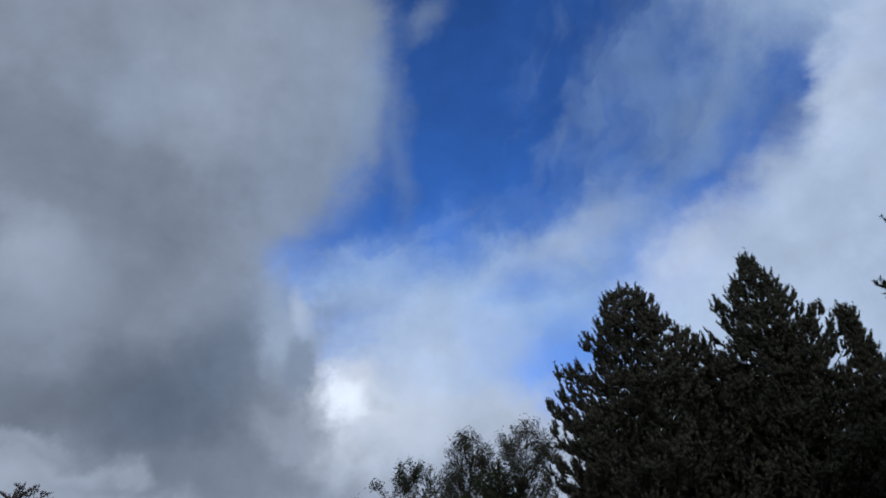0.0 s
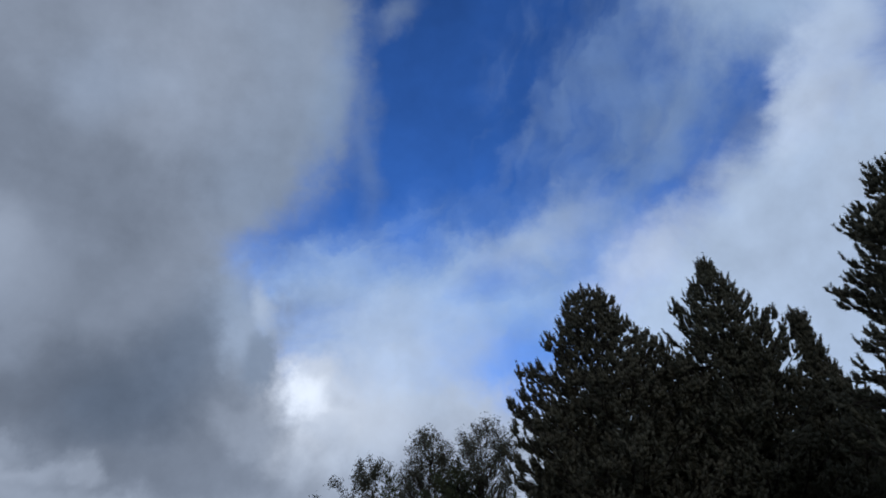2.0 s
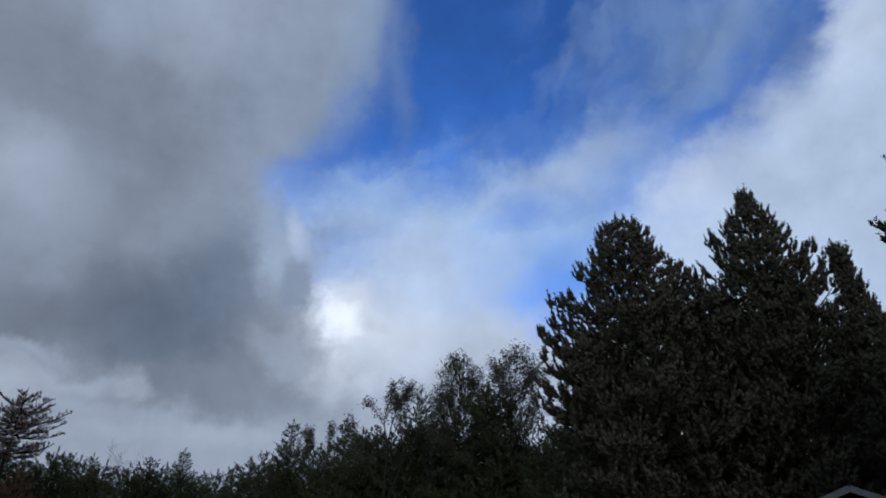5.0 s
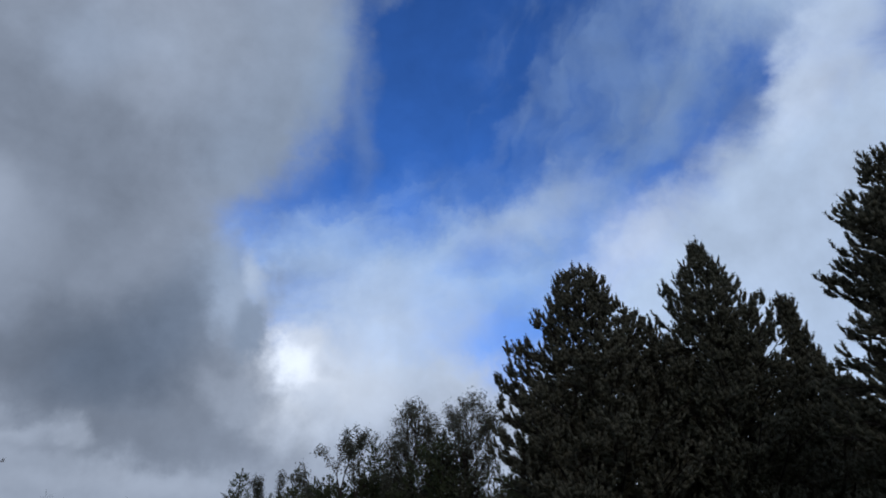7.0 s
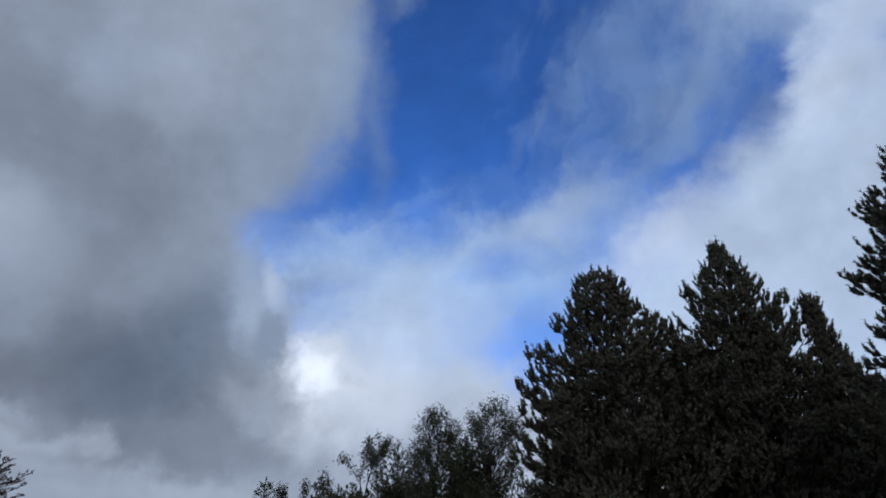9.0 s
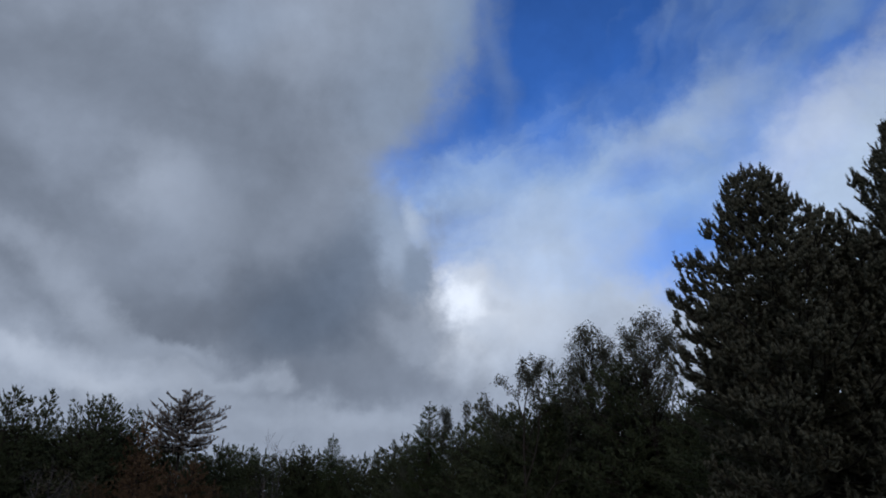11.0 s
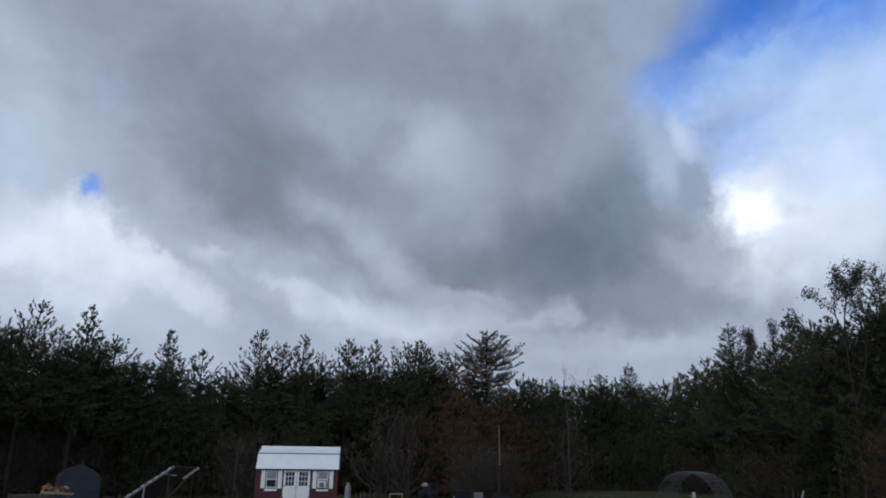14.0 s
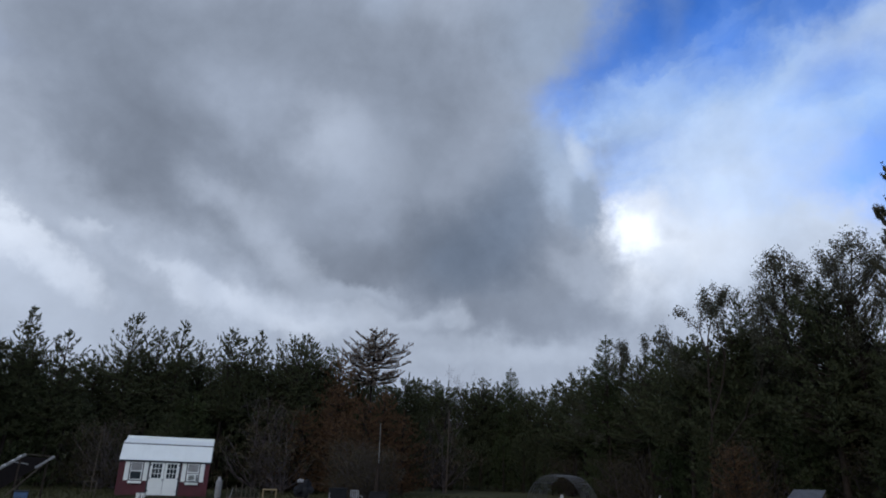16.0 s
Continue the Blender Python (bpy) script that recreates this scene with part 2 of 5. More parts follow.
# fine light and dark within the cloud
w_det = wnode("ShaderNodeMapRange")
for i, v in zip((1, 2, 3, 4), (0.3, 0.7, 0.76, 1.24)):
    w_det.inputs[i].default_value = v
wlink(wmath("MULTIPLY_ADD", n_fine.outputs["Fac"], 0.3, wmath("MULTIPLY_ADD", n_edge.outputs["Fac"], 0.25, wmath("MULTIPLY", n_soft.outputs["Fac"], 0.45))), w_det.inputs[0])
w_mul = wvec("MULTIPLY", w_col, w_det.outputs[0])
w_bg = wnode("ShaderNodeBackground")
wlink(w_mul, w_bg.inputs["Color"])
w_bg.inputs["Strength"].default_value = 1.0
wlink(w_bg.outputs[0], wnode("ShaderNodeOutputWorld").inputs["Surface"])

sun = new("sun", bpy.data.lights.new("sun", "SUN"))
sun.data.energy, sun.data.angle, sun.data.color = 0.5, radians(18), (1.0, 0.96, 0.90)
az, el = radians(SUN_AZ), radians(SUN_EL)
sun.matrix_world = look((60 * math.sin(az) * math.cos(el), 60 * math.cos(az) * math.cos(el), 60 * math.sin(el)), (0, 0, 0))

# ---- materials ----
def material(name, base, rough=0.7, metal=0.0, vary=0.25, scale=8.0, fine=60.0, bump=0.2, second=None, island=0.0, gloss=0.5):
    """A surface: base colour, drifting to second by noise at two scales, with fine relief."""
    m = bpy.data.materials.new(name)
    m.use_nodes = True
    t = m.node_tree
    b = t.nodes["Principled BSDF"]
    co = t.nodes.new("ShaderNodeTexCoord")
    n1 = t.nodes.new("ShaderNodeTexNoise")
    n1.inputs["Scale"].default_value, n1.inputs["Detail"].default_value = scale, 4.0
    n2 = t.nodes.new("ShaderNodeTexNoise")
    n2.inputs["Scale"].default_value, n2.inputs["Detail"].default_value = fine, 3.0
    for n in (n1, n2):
        t.links.new(co.outputs["Object"], n.inputs["Vector"])
    add = t.nodes.new("ShaderNodeMath")
    add.operation = "MULTIPLY_ADD"
    t.links.new(n2.outputs["Fac"], add.inputs[0])
    add.inputs[1].default_value = 0.5
    t.links.new(n1.outputs["Fac"], add.inputs[2])
    fac = add.outputs[0]
    if island:
        geo = t.nodes.new("ShaderNodeNewGeometry")
        mad = t.nodes.new("ShaderNodeMath")
        mad.operation = "MULTIPLY_ADD"
        t.links.new(geo.outputs["Random Per Island"], mad.inputs[0])
        mad.inputs[1].default_value = island
        t.links.new(fac, mad.inputs[2])
        fac = mad.outputs[0]
    info = t.nodes.new("ShaderNodeObjectInfo")
    rnd = t.nodes.new("ShaderNodeMath")
    rnd.operation = "MULTIPLY_ADD"
    t.links.new(info.outputs["Random"], rnd.inputs[0])
    rnd.inputs[1].default_value = 0.3
    t.links.new(fac, rnd.inputs[2])
    mr = t.nodes.new("ShaderNodeMapRange")
    mr.inputs[1].default_value, mr.inputs[2].default_value = 0.55, 1.25 + 0.6 * island
    t.links.new(rnd.outputs[0], mr.inputs[0])
    mix = t.nodes.new("ShaderNodeMix")
    mix.data_type = "RGBA"
    t.links.new(mr.outputs[0], mix.inputs[0])
    if second is None:
        second = tuple(c * (1 + vary) for c in base)
        base = tuple(c * (1 - vary) for c in base)
    mix.inputs[6].default_value, mix.inputs[7].default_value = (*base, 1), (*second, 1)
    t.links.new(mix.outputs[2], b.inputs["Base Color"])
    b.inputs["Specular IOR Level"].default_value = gloss
    b.inputs["Roughness"].default_value, b.inputs["Metallic"].default_value = rough, metal
    if bump:
        bp = t.nodes.new("ShaderNodeBump")
        bp.inputs["Strength"].default_value, bp.inputs["Distance"].default_value = bump, 0.02
        t.links.new(n2.outputs["Fac"], bp.inputs["Height"])
        t.links.new(bp.outputs[0], b.inputs["Normal"])
    return m


M_PINE = material("pine_needles", (0.067, 0.064, 0.041), 0.8, second=(0.086, 0.075, 0.050), scale=1.2, fine=7, bump=0, island=0.12, gloss=0.03)
M_PINE_FAR = material("far_needles", (0.048, 0.053, 0.026), 0.8, second=(0.066, 0.071, 0.034), scale=0.5, fine=5, bump=0, island=0.3, gloss=0.06)
M_SPRUCE = material("spruce_needles", (0.038, 0.046, 0.019), 0.8, second=(0.060, 0.072, 0.030), scale=0.6, fine=5, bump=0, island=0.5, gloss=0.06)
M_BROWN = material("rusty_needles", (0.072, 0.042, 0.023), 0.8, second=(0.130, 0.074, 0.038), scale=0.5, fine=5, bump=0, island=0.5, gloss=0.06)
M_DEAD = material("browning_needles", (0.115, 0.095, 0.080), 0.8, second=(0.175, 0.130, 0.100), scale=0.6, fine=5, bump=0, island=0.5, gloss=0.06)
M_LEAF = material("birch_leaves", (0.038, 0.038, 0.026), 0.7, second=(0.080, 0.075, 0.048), scale=0.6, fine=5, bump=0, island=0.6, gloss=0.1)
M_SHRUB = material("shrub_leaves", (0.032, 0.030, 0.017), 0.8, second=(0.080, 0.060, 0.034), scale=0.6, fine=5, bump=0, island=0.5, gloss=0.08)
M_TWIG = material("bare_twigs", (0.078, 0.064, 0.060), 0.85, vary=0.4, scale=2, fine=20, gloss=0.1)
M_BARK = material("dark_bark", (0.035, 0.026, 0.020), 0.9, vary=0.45, scale=3, fine=25, bump=0.6, gloss=0.1)
M_GRASS = material("grass", (0.032, 0.040, 0.016), 0.95, second=(0.085, 0.075, 0.040), scale=0.08, fine=1.6, bump=0.5, gloss=0.05)
M_RED = material("red_siding", (0.080, 0.009, 0.013), 0.6, vary=0.25, scale=2, fine=30)
M_ROOF = material("white_metal_roof", (0.76, 0.775, 0.71), 0.4, vary=0.06, scale=1.5, fine=12, bump=0.05, gloss=0.3)
M_WHITE = material("white_paint", (0.79, 0.785, 0.715), 0.55, vary=0.05, scale=3, fine=30, bump=0.08, gloss=0.3)
M_BLACK = material("black_trim", (0.02, 0.02, 0.022), 0.5, vary=0.3, scale=4, fine=30)
M_GREY = material("grey_tarp", (0.036, 0.038, 0.043), 0.7, vary=0.25, scale=1.5, fine=15, bump=0.3, gloss=0.15)
M_STEEL = material("galvanised_steel", (0.11, 0.11, 0.108), 0.6, 0.3, vary=0.3, scale=5, fine=40, gloss=0.3)
M_WOOD = material("weathered_wood", (0.085, 0.068, 0.052), 0.9, vary=0.4, scale=2, fine=25, bump=0.4, gloss=0.1)
M_NEW = material("fresh_lumber", (0.25, 0.19, 0.105), 0.8, vary=0.3, scale=2, fine=25, bump=0.2, gloss=0.15)
M_ORANGE = material("orange_brown_wood", (0.25, 0.095, 0.06), 0.85, vary=0.35, scale=3, fine=25, bump=0.4, gloss=0.15)
M_BLUE = material("blue_plastic", (0.05, 0.09, 0.17), 0.5, vary=0.2)
M_DARKP = material("dark_panel", (0.016, 0.012, 0.011), 0.7, vary=0.3, scale=3, fine=20, gloss=0.1)
M_CURTAIN = material("pale_grey_paint", (0.25, 0.24, 0.225), 0.8, vary=0.25, scale=4, fine=30, gloss=0.15)
M_EARTH = material("brown_earth", (0.038, 0.022, 0.016), 0.95, vary=0.35, scale=2, fine=14, bump=0.6)
M_GLASS = bpy.data.materials.new("window_glass")
M_GLASS.use_nodes = True
_g = M_GLASS.node_tree.nodes["Principled BSDF"]
_g.inputs["Base Color"].default_value = (0.02, 0.025, 0.03, 1)
_g.inputs["Roughness"].default_value = 0.08


# ---- mesh helpers ----
def np_mesh(name, verts, faces, mat, smooth=False):
    """A mesh from arrays; all faces have the same number of corners."""
    verts, faces = np.asarray(verts, dtype=np.float32), np.asarray(faces, dtype=np.int32)
    me = bpy.data.meshes.new(name)
    k = faces.shape[1]
    me.vertices.add(len(verts))
    me.vertices.foreach_set("co", verts.ravel())
    me.loops.add(faces.size)
    me.loops.foreach_set("vertex_index", faces.ravel())
    me.polygons.add(len(faces))
    me.polygons.foreach_set("loop_start", np.arange(0, faces.size, k, dtype=np.int32))
    me.polygons.foreach_set("loop_total", np.full(len(faces), k, dtype=np.int32))
    if smooth:
        me.polygons.foreach_set("use_smooth", np.ones(len(faces), dtype=bool))
    me.update(calc_edges=True)
    me.materials.append(mat)
    return me


def child(name, me, parent, label=""):
    ob = new(name, me)
    ob.parent = parent
    return tagged(ob, label)


def part(name, bm, mat, parent, label=""):
    me = bpy.data.meshes.new(name)
    bmesh.ops.recalc_face_normals(bm, faces=bm.faces)
    bm.to_mesh(me)
    bm.free()
    me.materials.append(mat)
    return child(name, me, parent, label)


def thing(name, m, label, category, group="", kind=""):
    ob = new(name)
    ob.matrix_world = m
    return tagged(ob, label, category, group, kind)


def box(x0, x1, y0, y1, z0, z1, bevel=0.0, bm=None, m=None):
    bm2 = bmesh.new()
    bmesh.ops.create_cube(bm2, size=1.0)
    bmesh.ops.scale(bm2, vec=(x1 - x0, y1 - y0, z1 - z0), verts=bm2.verts)
    bmesh.ops.translate(bm2, vec=((x0 + x1) / 2, (y0 + y1) / 2, (z0 + z1) / 2), verts=bm2.verts)
    if bevel:
        bmesh.ops.bevel(bm2, geom=bm2.edges[:], offset=bevel, segments=1, affect="EDGES")
    if m is not None:
        bmesh.ops.transform(bm2, matrix=m, verts=bm2.verts)
    if bm is None:
        return bm2
    me = bpy.data.meshes.new("tmp")
    bm2.to_mesh(me)
    bm2.free()
    bm.from_mesh(me)
    bpy.data.meshes.remove(me)
    return bm


def bar(a, b, w, h=None, bevel=0.0):
    """A bar of section w by h from a to b."""
    a, b = Vector(a), Vector(b)
    h = h or w
    q = (b - a).to_track_quat("Z", "Y").to_matrix().to_4x4()
    return box(-w / 2, w / 2, -h / 2, h / 2, 0, (b - a).length, bevel, None, Matrix.Translation(a) @ q)


def tubes(paths, sides=5):
    """Verts and quads of tapered tubes; each path is a list of (point, radius)."""
    vs, fs, n = [], [], 0
    ang = np.arange(sides) * 2 * np.pi / sides
    ca, sa = np.cos(ang)[:, None], np.sin(ang)[:, None]
    for path in paths:
        pts = np.array([p for p, _ in path])
        rad = [r for _, r in path]
        d = np.gradient(pts, axis=0)
        d /= np.linalg.norm(d, axis=1, keepdims=True) + 1e-9
        ref = np.array([1.0, 0.1, 0.0]) if abs(d[0][2]) > 0.7 else np.array([0, 0, 1.0])
        for i in range(len(pts)):
            u = np.cross(d[i], ref)
            u /= np.linalg.norm(u) + 1e-9
            v = np.cross(d[i], u)
            vs.append(pts[i] + rad[i] * (ca * u + sa * v))
            if i:
                a, b = n - sides, n
                for k in range(sides):
                    k2 = (k + 1) % sides
                    fs.append((a + k, a + k2, b + k2, b + k))
            n += sides
    return np.concatenate(vs), np.array(fs)


def unit(v):
    return v / (np.linalg.norm(v, axis=-1, keepdims=True) + 1e-9)


def needles(rng, at, way, count, length, width, spread, stem):
    """Tufts of thin blades: one tuft for each point of at, along way."""
    n = len(at)
    at = np.repeat(at, count, axis=0)
    way = np.repeat(unit(way), count, axis=0)
    k = rng.uniform(0, 1, (n * count, 1))
    side = unit(np.cross(way, unit(rng.normal(size=way.shape))))
    d = unit(way * (0.35 + 0.75 * k) + side * spread)
    base = at + way * stem * k
    ln = length * rng.uniform(0.7, 1.15, (n * count, 1))
    w = unit(np.cross(d, unit(rng.normal(size=d.shape)))) * width * 0.5
    v = np.stack([base - w, base + w, base + d * ln], axis=1).reshape(-1, 3)
    return v, np.arange(len(v)).reshape(-1, 3)


def cores(rng, at, way, radius, stem):
    """The close-set inner needles of each tuft, as a small rough spindle."""
    n = len(at)
    way = unit(way)
    u = unit(np.cross(way, unit(rng.normal(size=way.shape))))
    w = np.cross(way, u)
    rings = [at + way * stem * h + (math.cos(a + h) * u + math.sin(a + h) * w) * radius * f * rng.uniform(0.7, 1.25, (n, 1)) for h, f in ((0.15, 1.0), (0.88, 0.95)) for a in (0, 2.09, 4.19)]
    v = np.stack([at - way * stem * 0.15, *rings, at + way * stem], axis=1).reshape(-1, 3)
    f = np.array([(0, 2, 1), (0, 3, 2), (0, 1, 3), (1, 2, 4), (2, 5, 4), (2, 3, 5), (3, 6, 5), (3, 1, 6), (1, 4, 6), (7, 4, 5), (7, 5, 6), (7, 6, 4)])
    return v, (np.arange(n)[:, None, None] * 8 + f[None]).reshape(-1, 3)


def joined(*meshes):
    vs, fs, n = [], [], 0
    for v, f in meshes:
        vs.append(v)
        fs.append(f + n)
        n += len(v)
    return np.concatenate(vs), np.concatenate(fs)


def leaves(rng, at, size, count, scatter):
    """Small four-cornered leaves scattered round each point of at."""
    n = len(at) * count
    c = np.repeat(at, count, axis=0) + rng.normal(size=(n, 3)) * scatter
    u = unit(rng.normal(size=(n, 3)))
    w = unit(np.cross(u, unit(rng.normal(size=(n, 3)))))
    s = size * rng.uniform(0.6, 1.2, (n, 1))
    v = np.stack([c - u * s, c + w * s * 0.45, c + u * s, c - w * s * 0.45], axis=1).reshape(-1, 3)
    return v, np.arange(len(v)).reshape(-1, 4)


def profile(points):
    xs, ys = [p[0] for p in points], [p[1] for p in points]
    return lambda x: float(np.interp(x, xs, ys))


def conifer(name, seed, height, prof, label, mat, bark=None, whorl=0.5, per=5, lift=25, twig=0.45, per_m=3.2, blades=16,
            blade=0.16, width=0.016, stem=0.2, start=0.12, curve=0.35, uneven=0.3, spread=0.75, up=0.7, trunk_r=0.17, skip=0.0, core=0.07, sides=4, twigs=True, limbed=True, inner=0):
    """A needle tree: trunk, whorled limbs that curve up, twigs and tufts. prof: metres below the top to crown radius."""
    rng = np.random.default_rng(seed)
    bark = bark or M_BARK
    root = thing(name, Matrix(), label, "tree")
    bend = rng.normal(size=2) * 0.012 * height
    ax = lambda z: np.array([bend[0] * math.sin(z / height * 3), bend[1] * math.sin(z / height * 2.3), z])
    zs = np.linspace(0, height, 12)
    trunk = [[(ax(z), trunk_r * (1 - z / height) ** 0.8 + 0.012) for z in zs]]
    trunk[0][0] = (ax(0), trunk_r * 1.35)
    limbs, at, way, deep = [], [], [], []
    z = height * start
    turn0 = 0.0
    while z < height - 0.12:
        r = max(prof(height - z) - 0.4 * stem, 0.1)
        frac = z / height
        turn0 += rng.uniform(0.4, 1.4)
        for k in range(per):
            if rng.uniform() < skip:
                continue
            a = turn0 + k * 2 * np.pi / per + rng.normal() * 0.25
            ln = r * (1 + uneven * np.clip(rng.normal(), -1.6, 1.3) * 0.8)
            if ln < 0.12:
                continue
            tilt = radians(lift + 30 * (frac - 0.5) + rng.normal() * 7)
            h = np.array([math.cos(a), math.sin(a), 0])
            drop = ln * (0.6 * math.tan(tilt) + 0.6 * curve) + 0.5 * stem
            o = ax(max(0.4, z - drop + rng.uniform(-0.3, 0.3) * whorl))
            pts = []
            for s in np.linspace(0, 1, 6):
                rise = math.tan(tilt) * s * ln * 0.6 + curve * ln * s * s * 0.6 - 0.18 * ln * s * (1 - s) * 2
                pts.append((o + h * s * ln + np.array([0, 0, rise]) + rng.normal(size=3) * 0.02 * ln * s, max(0.006, 0.028 * ln ** 0.8 * (1 - 0.85 * s))))
            limbs.append(pts)
            pos = np.array([p for p, _ in pts])
            for s in rng.uniform(0.1, 0.72, int(ln * inner)):
                deep.append(pos[0] * (1 - s) + pos[-1] * s + rng.normal(size=3) * 0.12)
            n_tw = max(2, int(ln * per_m * 1.6))
            for s in 1 - 0.8 * rng.uniform(0, 1, n_tw) ** 1.3:
                i = min(4, int(s * 5))
                f = s * 5 - i
                p = pos[i] * (1 - f) + pos[i + 1] * f
                d = unit(pos[i + 1] - pos[i])
                sd = unit(np.cross(d, [0, 0, 1.0])) * rng.choice((-1, 1))
                tl = twig * (1.1 - 0.45 * s) * rng.uniform(0.4, 1.2) * min(1, 0.4 + ln / 2)
                tv = unit(d * 0.9 + sd * rng.uniform(0.3, 1.1) + np.array([0, 0, rng.uniform(0.0, 0.6)]))
                e = p + tv * tl
                if twigs:
                    limbs.append([(p, 0.011), (e, 0.004)])
                for q in np.linspace(0.35, 1.0, max(1, int(tl * per_m * 1.8))):
                    at.append(p + tv * tl * q)
                    way.append(tv + np.array([0, 0, up * rng.uniform(0.4, 1.4)]) + rng.normal(size=3) * 0.25)
            at.append(pos[-1])
            way.append(unit(pos[-1] - pos[-2]) + np.array([0, 0, up]))
        z += whorl * rng.uniform(0.7, 1.25) * (1.7 if z < 0.35 * height else 1.0)
    for q in np.linspace(0, 0.35, 4):
        at.append(ax(height - q))
        way.append(np.array([0, 0, 1.0]) + rng.normal(size=3) * 0.15)
    at, way = np.array(at), np.array(way)
    if not twigs:
        limbs = [p[::5] if len(p) == 6 else p for p in limbs]
    child("trunk", np_mesh("trunk", *joined(tubes(trunk, 8), *([tubes(limbs, sides)] if limbed else [])), bark), root)
    green = [needles(rng, at, way, blades, blade, width, spread, stem)]
    if deep:
        green.append(needles(rng, np.array(deep), rng.normal(size=(len(deep), 3)) + np.array([0, 0, 1.2]), 7, 0.26, 0.06, 0.9, 0.2))
    if core:
        green.append(cores(rng, at, way, core, stem))
    child("crown", np_mesh("crown", *joined(*green), mat), root)
    return root


def broadleaf(name, seed, height, radius, low, label, leaf_mat, bark, clumps=46, leaf=0.085, per=230, fluff=0.34, stems=1, trunk_r=0.12, leafy=1.0, open_top=0.0, twiggy=7, shape=1.0):
    """A leaf tree: stems, limbs reaching to clumps of leaves within a dome from low to height, fine twigs."""
    rng = np.random.default_rng(seed)
    root = thing(name, Matrix(), label, "tree")
    paths, fine, at = [], [], []
    axes = []
    for s in range(stems):
        lean = rng.normal(size=2) * (0.05 + 0.06 * (stems > 1)) * height
        o = np.append(rng.normal(size=2) * 0.25 * (stems > 1), 0)
        wob = rng.normal(size=(9, 2)) * 0.012 * height
        wob[0] = 0
        pts = [np.append(o[:2] + lean * (k / 8) ** 1.4 + wob[k], height * 0.93 * k / 8) for k in range(9)]
        paths.append([(p, trunk_r * (1 - 0.9 * k / 8) + 0.008) for k, p in enumerate(pts)])
        axes.append(np.array(pts))
    mid_z, half = (height + low) / 2, (height - low) / 2
    for c in range(clumps):
        d = unit(rng.normal(size=3))
        rr = rng.uniform(0.35, 1.0) ** 0.6
        z = mid_z + d[2] * half * rr
        keep = 1 - open_top * rng.uniform()
        ax_ = axes[rng.integers(len(axes))]
        k = np.interp(z, ax_[:, 2], np.arange(9))
        at_z = lambda q: np.array([np.interp(q, ax_[:, 2], ax_[:, 0]), np.interp(q, ax_[:, 2], ax_[:, 1]), q])
        hr = radius * rr * math.hypot(d[0], d[1]) * keep * shape
        tip = at_z(min(z, height * 0.95)) + np.append(unit(d[:2]) * hr, z - min(z, height * 0.95))
        base = at_z(max(low * 0.7, z - hr * rng.uniform(0.8, 1.5) - 0.4))
        bend = (base + tip) / 2 + np.array([0, 0, -0.12 * hr]) + rng.normal(size=3) * 0.12
        r0 = 0.012 + 0.014 * hr
        paths.append([(base, r0), ((base + bend) / 2 + rng.normal(size=3) * 0.05, r0 * 0.85), (bend, r0 * 0.7), ((bend + tip) / 2 + rng.normal(size=3) * 0.06, r0 * 0.5), (tip, 0.007)])
        for q in range(twiggy):
            s = rng.uniform(0.35, 1.0)
            p = bend * (1 - s) + tip * s
            e = p + unit(rng.normal(size=3) + np.array([0, 0, 0.7]) + 0.6 * d) * rng.uniform(0.3, 0.9) * (0.5 + 0.25 * radius)
            fine.append([(p, 0.008), ((p + e) / 2 + rng.normal(size=3) * 0.04, 0.006), (e, 0.003)])
            if rng.uniform() < leafy:
                at.append(p * 0.3 + e * 0.7)
    child("trunk", np_mesh("trunk", *joined(tubes(paths[:stems], 8), tubes(paths[stems:], 5), tubes(fine, 3)), bark), root)
    if at:
        n = max(1, per // twiggy)
        child("crown", np_mesh("crown", *leaves(rng, np.array(at), leaf, n, fluff * 0.55), leaf_mat), root)
    return root


def brushes(rng, p, d0, d1, length, blades, blade, width, core):
    """Foxtail shoots: each starts at p along d0, bends to d1, and is clothed with needles all along, with a blunt tip."""
    n = len(p)
    d0, d1 = unit(d0), unit(d1)
    ln = length[:, None]
    rep = lambda a: np.repeat(a, blades, axis=0)
    q = rng.uniform(0.02, 1.0, (n * blades, 1)) ** 0.85
    t = unit(rep(d0) * (1 - q) + rep(d1) * q)
    base = rep(p) + rep(ln) * (rep(d0) * (q - q * q / 2) + rep(d1) * q * q / 2)
    side = unit(np.cross(t, unit(rng.normal(size=t.shape))))
    d = unit(t * rng.uniform(0.55, 1.15, (n * blades, 1)) + side * 0.8)
    nl = blade * rng.uniform(0.75, 1.1, (n * blades, 1)) * (1 - 0.3 * q ** 4)
    w = unit(np.cross(d, unit(rng.normal(size=d.shape)))) * width * 0.5
    v = np.stack([base - w, base + w, base + d * nl], axis=1).reshape(-1, 3)
    green = [(v, np.arange(len(v)).reshape(-1, 3))]
    if core:
        mid_p = p + ln * (d0 * 0.42 + d1 * 0.08)
        end = p + ln * (d0 + d1) * 0.5
        if blades > 15:
            green.append(cores(rng, p + ln * d0 * 0.06, mid_p - p, core, length.mean() * 0.42))
            green.append(cores(rng, mid_p, end - mid_p, core * 0.9, length.mean() * 0.42))
        else:
            green.append(cores(rng, p, end - p, core, length.mean() * 0.8))
    return joined(*green)


